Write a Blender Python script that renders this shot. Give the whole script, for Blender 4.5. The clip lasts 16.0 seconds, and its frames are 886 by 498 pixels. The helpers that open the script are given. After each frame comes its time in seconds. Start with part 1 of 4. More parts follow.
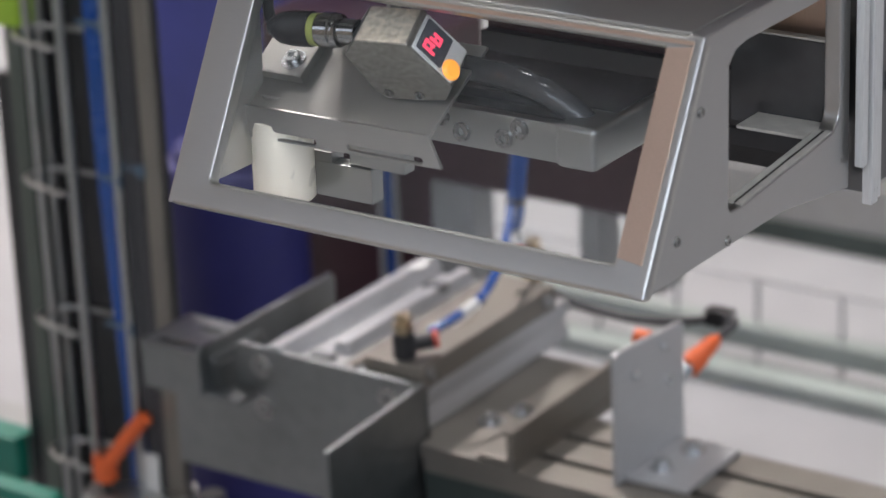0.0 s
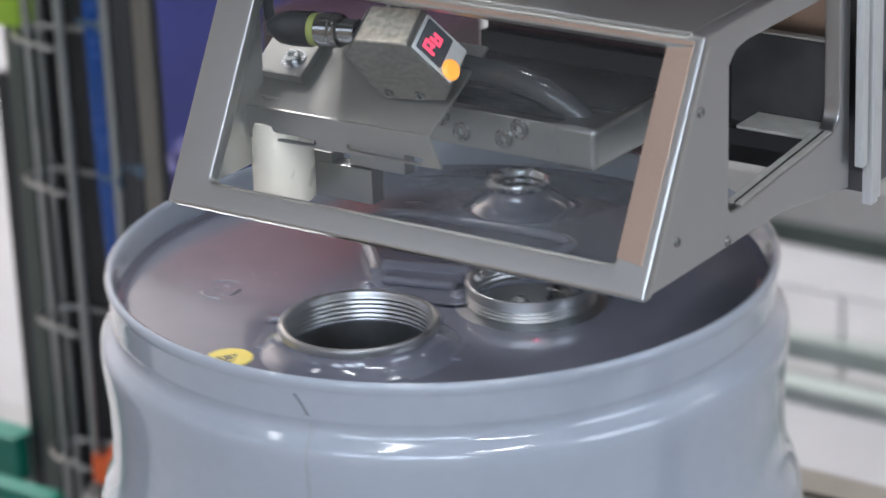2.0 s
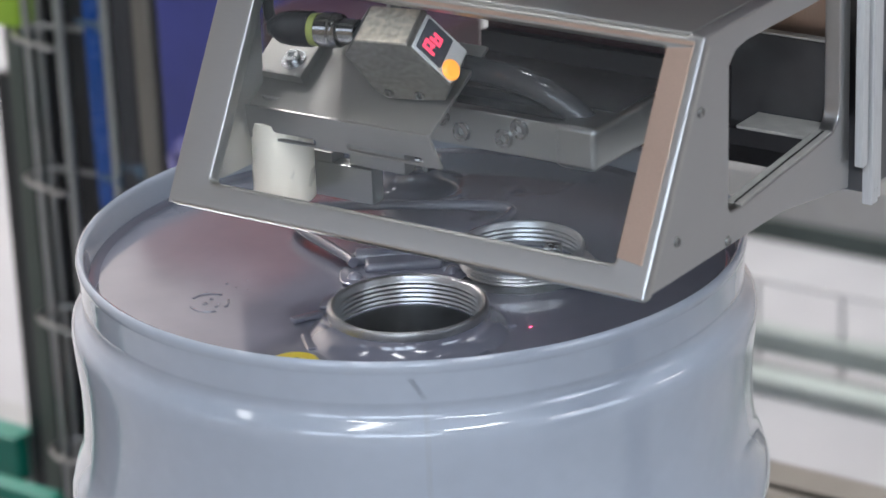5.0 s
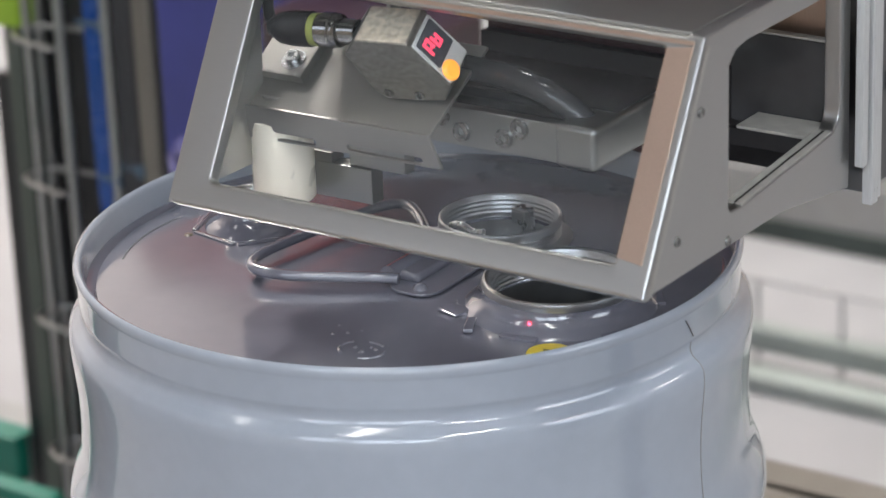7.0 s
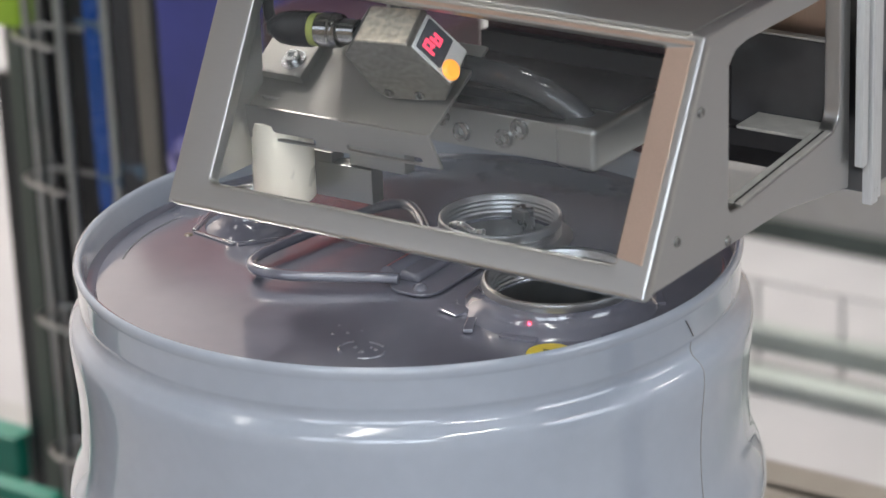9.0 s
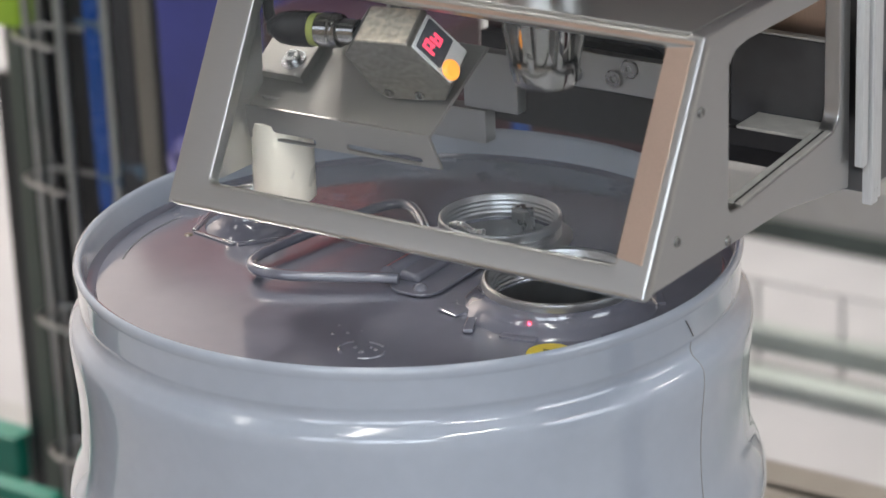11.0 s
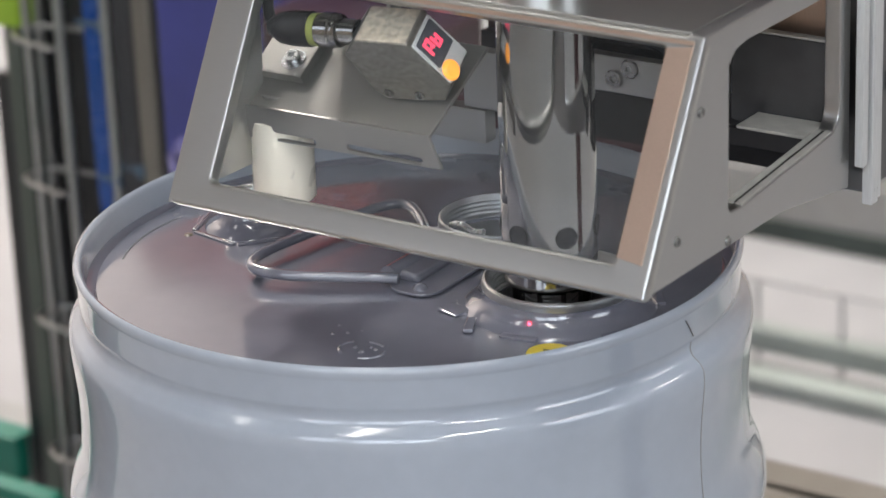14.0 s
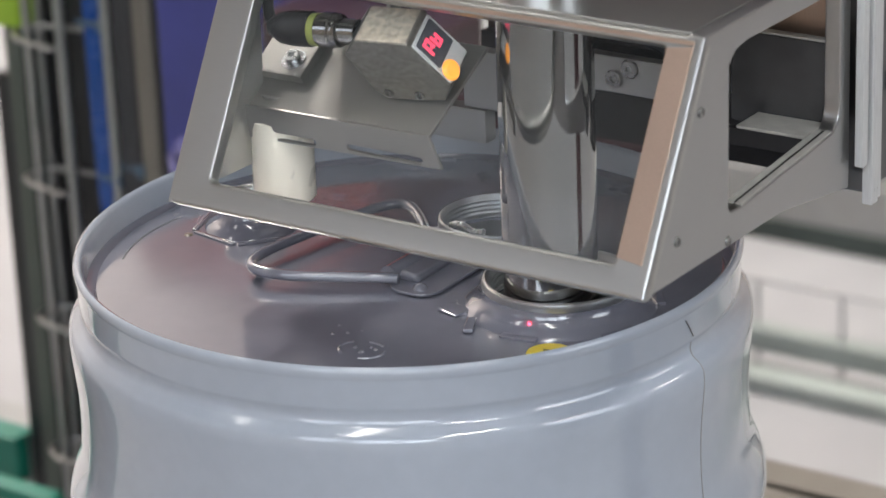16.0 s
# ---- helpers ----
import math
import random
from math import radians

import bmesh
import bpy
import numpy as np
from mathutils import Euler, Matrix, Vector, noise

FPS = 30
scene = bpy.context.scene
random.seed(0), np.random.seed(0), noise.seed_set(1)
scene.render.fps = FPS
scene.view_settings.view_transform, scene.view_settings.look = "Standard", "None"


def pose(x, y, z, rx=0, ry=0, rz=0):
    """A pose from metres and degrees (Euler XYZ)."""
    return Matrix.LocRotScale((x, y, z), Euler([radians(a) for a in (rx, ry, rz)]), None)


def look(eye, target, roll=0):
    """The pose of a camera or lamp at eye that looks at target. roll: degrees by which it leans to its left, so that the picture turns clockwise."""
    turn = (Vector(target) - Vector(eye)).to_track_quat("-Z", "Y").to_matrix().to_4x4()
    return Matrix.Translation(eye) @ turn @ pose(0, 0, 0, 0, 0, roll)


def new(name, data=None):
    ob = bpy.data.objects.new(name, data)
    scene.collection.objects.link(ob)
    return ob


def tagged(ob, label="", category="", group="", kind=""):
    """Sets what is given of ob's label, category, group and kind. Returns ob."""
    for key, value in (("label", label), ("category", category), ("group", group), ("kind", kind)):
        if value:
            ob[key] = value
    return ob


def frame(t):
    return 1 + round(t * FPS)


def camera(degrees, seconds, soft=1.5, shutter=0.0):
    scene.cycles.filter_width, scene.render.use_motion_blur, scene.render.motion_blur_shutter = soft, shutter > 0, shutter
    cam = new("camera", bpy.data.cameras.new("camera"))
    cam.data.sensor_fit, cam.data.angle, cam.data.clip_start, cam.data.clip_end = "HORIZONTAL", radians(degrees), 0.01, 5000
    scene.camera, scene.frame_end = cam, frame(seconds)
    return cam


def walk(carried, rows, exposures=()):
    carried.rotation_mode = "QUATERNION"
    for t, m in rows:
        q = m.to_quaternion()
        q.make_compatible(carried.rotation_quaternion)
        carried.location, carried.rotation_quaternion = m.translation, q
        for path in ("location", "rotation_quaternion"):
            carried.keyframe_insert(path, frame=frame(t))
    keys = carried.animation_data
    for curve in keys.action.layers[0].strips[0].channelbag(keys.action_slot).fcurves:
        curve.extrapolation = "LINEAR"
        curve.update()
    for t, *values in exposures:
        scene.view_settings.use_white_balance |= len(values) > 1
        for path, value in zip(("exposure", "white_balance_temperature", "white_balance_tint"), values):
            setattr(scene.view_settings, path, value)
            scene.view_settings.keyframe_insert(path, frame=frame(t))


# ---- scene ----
cam = camera(17.25, 16.0, soft=1.5, shutter=0.5)
cam.data.dof.use_dof = True
cam.data.dof.focus_distance = 1.27
cam.data.dof.aperture_fstop = 13.5
EYE = look((0.7068, -0.9992, 1.4689), (0.1783, -0.2317, 1.1061), -2.27)
walk(cam, [(0.0, EYE), (16.0, EYE)], [(0.0, -0.2, 6190, 12), (1.2, -0.12, 5960, 11), (2.0, 0.0, 5930, 10), (2.5, 0.18, 5930, 10), (3.0, 0.06, 5930, 10), (3.5, 0.0, 5960, 10), (4.2, 0.0, 5960, 10), (6.5, 0.0, 6190, 10), (7.0, 0.0, 6310, 10), (9.0, 0.02, 6380, 10), (12.0, 0.03, 6430, 10), (16.0, 0.03, 6430, 10)])

# ---- light ----
scene.view_settings.exposure = 0.0
world = bpy.data.worlds.new("world")
scene.world = world
world.use_nodes = True
wn = world.node_tree
sky = wn.nodes.new("ShaderNodeTexSky")
sky.sky_type, sky.sun_disc = "NISHITA", False
sky.sun_elevation, sky.sun_rotation = radians(40), radians(200)
wn.links.new(sky.outputs[0], wn.nodes["Background"].inputs[0])
wn.nodes["Background"].inputs[1].default_value = 0.12


def area_lamp(name, eye, target, sx, sy, watts, colour):
    data = bpy.data.lights.new(name, "AREA")
    data.shape, data.size, data.size_y, data.energy, data.color = "RECTANGLE", sx, sy, watts, colour
    ob = new(name, data)
    ob.matrix_basis = look(eye, target)
    return ob


# daylight through the high windows behind and beside the camera
# The dim window at -2.5 is added to brighten the head's frame.
WIN = {-2.5: 1.5, 0.25: 16, 1.5: 24, 2.75: 30}
for wx in WIN:
    area_lamp("window_light", (wx, -3.85, 3.0), (wx * 0.5, 0.0, 0.9), 0.95, 1.5, WIN[wx], (0.86, 0.93, 1.0))
area_lamp("window_light", (4.85, 0.6, 3.0), (0.0, 0.4, 0.8), 3.0, 1.6, 55, (0.9, 0.95, 1.0))
# ceiling lights over the hall
CEIL = [(-2.2, 1.0), (-0.6, 1.0), (1.0, 1.0), (-2.2, 3.0), (-0.6, 3.0), (1.0, 3.0), (0.2, -1.4), (2.0, -1.4), (-1.6, -1.4), (4.5, -0.2), (3.9, 3.4)]
LAMPS = {(0.2, -1.4): 12, (2.0, -1.4): 36, (-1.6, -1.4): 5, (-2.2, 1.0): 12, (-0.6, 1.0): 20, (4.5, -0.2): 30, (3.9, 3.4): 26}
for cx, cy in CEIL:
    area_lamp("ceiling_lamp", (cx, cy, 3.93), (cx, cy + 0.001, 0), 0.22, 1.3, LAMPS.get((cx, cy), 24 if cy > 2 else 10), (1.0, 0.97, 0.93))
area_lamp("ceiling_lamp", (-2.6, 2.0, 3.93), (-2.6, 2.001, 0), 0.3, 1.0, 195, (1.0, 0.92, 0.85))
# the sensor's red measuring beam
beam = bpy.data.lights.new("sensor_beam", "SPOT")
beam.energy, beam.color, beam.spot_size, beam.spot_blend, beam.shadow_soft_size = 17.0, (1.0, 0.02, 0.05), radians(1.6), 0.3, 0.0004
new("sensor_beam", beam).matrix_basis = look((0.0714, -0.0582, 1.0560), (0.0904, -0.0432, 0.9925))


# ---- materials ----
def mat(name, colour, rough=0.5, metal=0.0, grain=0.0, scale=40.0, stretch=(1, 1, 1), bump=0.0, rvar=0.0, coat=0.0, stain=0.0, trans=0.0, emit=None, power=0.0, aniso=0.0):
    m = bpy.data.materials.new(name)
    m.use_nodes = True
    nt = m.node_tree
    b = nt.nodes["Principled BSDF"]
    b.inputs["Base Color"].default_value = (*colour, 1)
    b.inputs["Roughness"].default_value = rough
    b.inputs["Metallic"].default_value = metal
    b.inputs["Coat Weight"].default_value = coat
    b.inputs["Coat Roughness"].default_value = 0.06
    b.inputs["Transmission Weight"].default_value = trans
    b.inputs["Anisotropic"].default_value = aniso
    if emit:
        b.inputs["Emission Color"].default_value = (*emit, 1)
        b.inputs["Emission Strength"].default_value = power
    if grain or bump or rvar or stain:
        tc = nt.nodes.new("ShaderNodeTexCoord")
        mp = nt.nodes.new("ShaderNodeMapping")
        mp.inputs["Scale"].default_value = stretch
        nt.links.new(tc.outputs["Object"], mp.inputs[0])
        fine = nt.nodes.new("ShaderNodeTexNoise")
        fine.inputs["Scale"].default_value, fine.inputs["Detail"].default_value = scale, 6.0
        nt.links.new(mp.outputs[0], fine.inputs["Vector"])
        wide = nt.nodes.new("ShaderNodeTexNoise")
        wide.inputs["Scale"].default_value, wide.inputs["Detail"].default_value = 9.0, 4.0
        nt.links.new(tc.outputs["Object"], wide.inputs["Vector"])

        def ramp(src, lo, hi):
            r = nt.nodes.new("ShaderNodeMapRange")
            r.inputs["From Min"].default_value, r.inputs["From Max"].default_value = 0.3, 0.7
            r.inputs["To Min"].default_value, r.inputs["To Max"].default_value = lo, hi
            nt.links.new(src.outputs["Fac"], r.inputs["Value"])
            return r
        mul = nt.nodes.new("ShaderNodeMath")
        mul.operation = "MULTIPLY"
        nt.links.new(ramp(fine, 1 - grain, 1 + grain).outputs[0], mul.inputs[0])
        nt.links.new(ramp(wide, 1 - stain, 1 + stain).outputs[0], mul.inputs[1])
        mix = nt.nodes.new("ShaderNodeVectorMath")
        mix.operation = "SCALE"
        mix.inputs[0].default_value = colour
        nt.links.new(mul.outputs[0], mix.inputs["Scale"])
        nt.links.new(mix.outputs[0], b.inputs["Base Color"])
        if rvar:
            add = nt.nodes.new("ShaderNodeMath")
            add.operation = "ADD"
            nt.links.new(ramp(fine, rough - rvar, rough + rvar).outputs[0], add.inputs[0])
            nt.links.new(ramp(wide, -rvar, rvar).outputs[0], add.inputs[1])
            nt.links.new(add.outputs[0], b.inputs["Roughness"])
        if bump:
            bp = nt.nodes.new("ShaderNodeBump")
            bp.inputs["Strength"].default_value, bp.inputs["Distance"].default_value = bump, 0.0006
            nt.links.new(fine.outputs["Fac"], bp.inputs["Height"])
            nt.links.new(bp.outputs[0], b.inputs["Normal"])
    return m


PAINT = mat("drum_paint", (0.42, 0.465, 0.535), 0.16, 0.0, 0.02, 120, rvar=0.03, coat=1.0, stain=0.05, bump=0.03)
# Darker than the drum wall: the head's shade is put into the colour.
LID_SHADED = mat("lid_paint_shaded", (0.16, 0.163, 0.202), 0.16, 0.0, 0.03, 60, rvar=0.03, coat=1.0, stain=0.08, bump=0.012)
LID_SHADED.node_tree.nodes["Principled BSDF"].inputs["Coat IOR"].default_value = 1.75
ZINC = mat("zinc_plate", (0.58, 0.59, 0.60), 0.27, 1.0, 0.05, 200, rvar=0.05)
BRUSHED = mat("brushed_steel", (0.58, 0.58, 0.555), 0.31, 1.0, 0.015, 150, (1, 14, 14), 0.0, 0.008, stain=0.05)
BRUSHED_Y = mat("brushed_steel_side", (0.56, 0.56, 0.555), 0.33, 1.0, 0.015, 150, (14, 1, 14), 0.0, 0.008, stain=0.03)
BRACKETM = mat("bracket_steel", (0.46, 0.445, 0.42), 0.33, 0.9, 0.04, 160, (1, 8, 8), rvar=0.015, stain=0.12)
SPECKLED_PLATE = mat("speckled_plate", (0.52, 0.45, 0.36), 0.4, 0.0, 0.35, 330, rvar=0.06, stain=0.12)
SATIN = mat("satin_steel", (0.56, 0.56, 0.545), 0.4, 1.0, 0.04, 160, rvar=0.03, stain=0.05)
CHROME = mat("polished_steel", (0.43, 0.425, 0.42), 0.06, 1.0, 0.03, 60, (1, 1, 0.1), rvar=0.02)
# Brown reflection on the head's steel, put into the base colour.
WARM_REFLECTION = mat("steel_warm_reflection", (0.60, 0.45, 0.355), 0.36, 0.8, 0.05, 150, (14, 14, 1), rvar=0.04, stain=0.12)
# Cream tone puts the pin's blown highlight into its colour.
PIN_HIGHLIGHT = mat("pin_highlight", (0.95, 0.87, 0.74), 0.3, 0.1, 0.08, 60, rvar=0.06, stain=0.1)
WIREM = mat("wire_zinc", (0.46, 0.465, 0.46), 0.38, 1.0, 0.05, 160, rvar=0.04, stain=0.08)
TRAYM = mat("tray_steel", (0.46, 0.47, 0.46), 0.32, 1.0, 0.02, 160, rvar=0.02, stain=0.06)
RAILM = mat("bright_rail", (0.74, 0.75, 0.75), 0.34, 0.4, 0.06, 120, (10, 10, 1), rvar=0.04, stain=0.06)
SCREWM = mat("screw_steel", (0.36, 0.36, 0.355), 0.26, 1.0, 0.05, 200, rvar=0.05)
# Bright tone puts the light on edges and ledge into the colour.
LIT_METAL = mat("lit_metal", (0.62, 0.61, 0.57), 0.5, 0.4, 0.12, 140, rvar=0.06, stain=0.15)
WORN = mat("worn_steel", (0.33, 0.312, 0.28), 0.38, 0.9, 0.22, 420, rvar=0.06, stain=0.12, bump=0.05)
THREADM = mat("thread_zinc", (0.50, 0.51, 0.52), 0.36, 1.0, 0.05, 200, rvar=0.04)
GUNMETAL = mat("dark_steel", (0.20, 0.205, 0.21), 0.35, 1.0, 0.05, 120, (1, 1, 0.2), rvar=0.05, stain=0.08)
SHEET = mat("zinc_sheet", (0.255, 0.265, 0.27), 0.42, 1.0, 0.08, 70, bump=0.05, rvar=0.06, stain=0.12)
ALU = mat("anodised_aluminium", (0.50, 0.505, 0.515), 0.4, 0.5, 0.05, 60, (10, 1, 10), rvar=0.05, stain=0.05)
ALU_DULL = mat("dull_aluminium", (0.265, 0.245, 0.22), 0.5, 0.8, 0.08, 60, (10, 1, 10), rvar=0.06, stain=0.1)
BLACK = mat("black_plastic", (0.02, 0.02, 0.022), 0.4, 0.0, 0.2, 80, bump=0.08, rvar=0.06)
# Near-black colour puts the shade inside holes and gaps into the material.
RECESS_SHADE = mat("recess_shade", (0.008, 0.007, 0.008), 0.6)
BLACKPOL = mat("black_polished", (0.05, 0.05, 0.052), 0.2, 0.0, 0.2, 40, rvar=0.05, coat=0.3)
ORANGE = mat("orange_plastic", (0.75, 0.13, 0.03), 0.42, 0.0, 0.06, 90, bump=0.04, rvar=0.05)
BLUETUBE = mat("blue_tube", (0.022, 0.085, 0.33), 0.22, 0.0, 0.06, 60, rvar=0.05, coat=0.4)
CABLE = mat("grey_cable", (0.05, 0.05, 0.055), 0.5, 0.0, 0.1, 80, rvar=0.05)
TIE = mat("blue_tie", (0.09, 0.14, 0.20), 0.45, 0.0, 0.08, 80, rvar=0.05)
YELLOW = mat("yellow_label", (0.62, 0.48, 0.03), 0.4, 0.0, 0.05, 90, rvar=0.05)
INK = mat("ink", (0.05, 0.045, 0.02), 0.5)
WHITE = mat("white_label", (0.75, 0.75, 0.73), 0.5, 0.0, 0.04, 90, rvar=0.05)
BRASS = mat("brass", (0.52, 0.42, 0.28), 0.3, 1.0, 0.08, 90, rvar=0.06)
RED = mat("red_ring", (0.55, 0.05, 0.03), 0.4, 0.0, 0.05, 90, rvar=0.05)
DISPLAY = mat("display_red", (0.3, 0.02, 0.03), 0.3, emit=(1.0, 0.07, 0.14), power=1.5)
DISPLAY_GLASS = mat("display_glass", (0.10, 0.105, 0.12), 0.25, 0.0, 0.1, 60, rvar=0.05, coat=0.4)
REDPAINT = mat("red_machine_paint", (0.36, 0.06, 0.045), 0.4, 0.0, 0.06, 40, rvar=0.05, stain=0.12)
LAMP_ON = mat("amber_button", (0.9, 0.35, 0.05), 0.3, emit=(1.0, 0.36, 0.04), power=1.0)
GREEN = mat("green_plastic", (0.007, 0.165, 0.115), 0.4, 0.0, 0.06, 60, bump=0.04, rvar=0.05, stain=0.08)
LIME = mat("lime_plastic", (0.32, 0.5, 0.04), 0.45, 0.0, 0.06, 60, rvar=0.05, stain=0.06)
FLANGE = mat("dull_green_profile", (0.095, 0.11, 0.095), 0.45, 0.3, 0.06, 40, stain=0.1, rvar=0.05)
OLIVE = mat("olive_plastic", (0.20, 0.22, 0.06), 0.4, 0.0, 0.06, 60, rvar=0.05)
NAVY = mat("blue_panel", (0.055, 0.068, 0.32), 0.4, 0.0, 0.04, 50, bump=0.05, rvar=0.05, stain=0.08)
DEEPBLUE = mat("deep_blue", (0.016, 0.016, 0.12), 0.65, 0.0, 0.06, 50, rvar=0.05, stain=0.1)
MAROON = mat("maroon_paint", (0.05, 0.02, 0.025), 0.4, 0.0, 0.08, 50, rvar=0.05, stain=0.15)
FLOORM = mat("floor_coating", (0.34, 0.34, 0.345), 0.4, 0.0, 0.03, 20, bump=0.04, rvar=0.06, stain=0.05)
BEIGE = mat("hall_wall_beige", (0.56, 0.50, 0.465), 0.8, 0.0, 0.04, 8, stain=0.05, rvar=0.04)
# Dark tone keeps fill and steel reflections low; the wall is unseen.
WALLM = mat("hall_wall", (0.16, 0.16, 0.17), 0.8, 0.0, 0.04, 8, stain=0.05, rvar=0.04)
TANWALL = mat("wood_panelling", (0.48, 0.41, 0.35), 0.7, 0.0, 0.12, 6, (1, 8, 1), stain=0.1, rvar=0.05)
CEILM = mat("ceiling_paint", (0.13, 0.13, 0.13), 0.85, 0.0, 0.04, 6, stain=0.06, rvar=0.04)
GREYMETAL = mat("grey_painted_metal", (0.3, 0.3, 0.29), 0.45, 0.0, 0.05, 40, stain=0.08, rvar=0.05)
PALEGREY = mat("pale_grey_metal", (0.40, 0.40, 0.40), 0.45, 0.0, 0.05, 40, stain=0.08, rvar=0.05)
GREYGREEN = mat("grey_green_metal", (0.31, 0.345, 0.32), 0.45, 0.0, 0.05, 40, stain=0.08, rvar=0.05)
DARKGREEN = mat("dark_green_metal", (0.05, 0.065, 0.06), 0.4, 0.3, 0.08, 40, stain=0.12, rvar=0.05)
TUBE_ON = mat("lamp_tube", (1, 1, 1), 0.5, emit=(1.0, 0.95, 0.88), power=6.0)
GLASS = mat("clear_pane", (0.93, 0.95, 0.95), 0.02, trans=0.992)
GLASS.node_tree.nodes["Principled BSDF"].inputs["IOR"].default_value = 1.22


# ---- mesh helpers ----
def part(name, bm, material, parent=None, label="", smooth=40):
    me = bpy.data.meshes.new(name)
    bmesh.ops.recalc_face_normals(bm, faces=bm.faces)
    if smooth:
        for f in bm.faces:
            f.smooth = True
        for e in bm.edges:
            if len(e.link_faces) == 2 and e.calc_face_angle(0.0) > radians(smooth):
                e.smooth = False
    bm.to_mesh(me)
    bm.free()
    me.materials.append(material)
    ob = new(name, me)
    if smooth:
        wnm = ob.modifiers.new("normals", "WEIGHTED_NORMAL")
        wnm.keep_sharp = True
    if parent:
        ob.parent = parent
    if label:
        tagged(ob, label)
    return ob


def thing(name, label, category, group="", kind="", at=(0, 0, 0)):
    ob = new(name)
    ob.location = at
    return tagged(ob, label, category, group, kind)


def box(x0, x1, y0, y1, z0, z1, bev=0.0, m=None, seg=2):
    bm = bmesh.new()
    bmesh.ops.create_cube(bm, size=1.0)
    for v in bm.verts:
        v.co = Vector((x0 + (v.co.x + 0.5) * (x1 - x0), y0 + (v.co.y + 0.5) * (y1 - y0), z0 + (v.co.z + 0.5) * (z1 - z0)))
    if bev:
        bmesh.ops.bevel(bm, geom=bm.edges[:], offset=bev, segments=seg, profile=0.5, affect="EDGES")
    if m:
        bm.transform(m)
    return bm


def revolve(profile, n=64, m=None, closed=False):
    """A turned body round z: profile is a list of (radius, height)."""
    bm = bmesh.new()
    rings = []
    for r, z in profile:
        if r < 1e-6:
            rings.append([bm.verts.new((0, 0, z))])
        else:
            rings.append([bm.verts.new((r * math.cos(2 * math.pi * i / n), r * math.sin(2 * math.pi * i / n), z)) for i in range(n)])
    pairs = list(zip(rings, rings[1:])) + ([(rings[-1], rings[0])] if closed else [])
    for a, b in pairs:
        for i in range(n):
            j = (i + 1) % n
            if len(a) == 1 and len(b) == 1:
                continue
            if len(a) == 1:
                bm.faces.new((a[0], b[i], b[j]))
            elif len(b) == 1:
                bm.faces.new((a[i], b[0], a[j]))
            else:
                bm.faces.new((a[i], a[j], b[j], b[i]))
    if m:
        bm.transform(m)
    return bm


def prism(outline, depth, m=None, bev=0.0, holes=()):
    """A plate: an outline of (u, v), with holes, from w = 0 to w = depth; m sets it in place."""
    bm = bmesh.new()
    edges = []
    for loop in (outline, *holes):
        vs = [bm.verts.new((u, v, 0)) for u, v in loop]
        edges += [bm.edges.new((vs[i], vs[(i + 1) % len(vs)])) for i in range(len(vs))]
    bmesh.ops.triangle_fill(bm, use_beauty=True, use_dissolve=False, edges=edges)
    bmesh.ops.dissolve_limit(bm, angle_limit=0.01, verts=bm.verts[:], edges=bm.edges[:])
    out = bmesh.ops.extrude_face_region(bm, geom=bm.faces[:])
    for v in out["geom"]:
        if isinstance(v, bmesh.types.BMVert):
            v.co.z += depth
    bmesh.ops.recalc_face_normals(bm, faces=bm.faces)
    if bev:
        es = [e for e in bm.edges if len(e.link_faces) == 2 and e.calc_face_angle(0) > radians(50)]
        bmesh.ops.bevel(bm, geom=es, offset=bev, segments=2, profile=0.5, affect="EDGES", clamp_overlap=True)
    if m:
        bm.transform(m)
    return bm


def rounded(u0, u1, v0, v1, r, n=5):
    pts = []
    for cu, cv, a0 in ((u1 - r, v1 - r, 0), (u0 + r, v1 - r, 90), (u0 + r, v0 + r, 180), (u1 - r, v0 + r, 270)):
        for i in range(n + 1):
            a = radians(a0 + 90 * i / n)
            pts.append((cu + r * math.cos(a), cv + r * math.sin(a)))
    return pts


def circle(cu, cv, r, n=24):
    return [(cu + r * math.cos(2 * math.pi * i / n), cv + r * math.sin(2 * math.pi * i / n)) for i in range(n)]


def tube(points, r, n=10, rounds=3, closed=False):
    """A round bar along points, its corners rounded."""
    pts = [Vector(p) for p in points]
    for _ in range(rounds):
        q = [] if closed else [pts[0]]
        m = len(pts)
        for i in range(m if closed else m - 1):
            a, b = pts[i], pts[(i + 1) % m]
            q += [a.lerp(b, 0.25), a.lerp(b, 0.75)]
        if not closed:
            q.append(pts[-1])
        pts = q
    bm = bmesh.new()
    rings, up = [], None
    m = len(pts)
    for i, p in enumerate(pts):
        d = (pts[(i + 1) % m] - pts[i - 1]) if closed or 0 < i < m - 1 else (pts[1] - pts[0] if i == 0 else pts[-1] - pts[-2])
        d.normalize()
        if up is None:
            up = d.orthogonal().normalized()
        up = (up - d * up.dot(d)).normalized()
        side = d.cross(up)
        rings.append([bm.verts.new(p + (up * math.cos(2 * math.pi * k / n) + side * math.sin(2 * math.pi * k / n)) * r) for k in range(n)])
    for a, b in list(zip(rings, rings[1:])) + ([(rings[-1], rings[0])] if closed else []):
        for k in range(n):
            bm.faces.new((a[k], a[(k + 1) % n], b[(k + 1) % n], b[k]))
    if not closed:
        bm.faces.new(rings[0])
        bm.faces.new(rings[-1][::-1])
    return bm


def join(*bms):
    out = bmesh.new()
    for b in bms:
        me = bpy.data.meshes.new("tmp")
        b.to_mesh(me)
        b.free()
        out.from_mesh(me)
        bpy.data.meshes.remove(me)
    return out


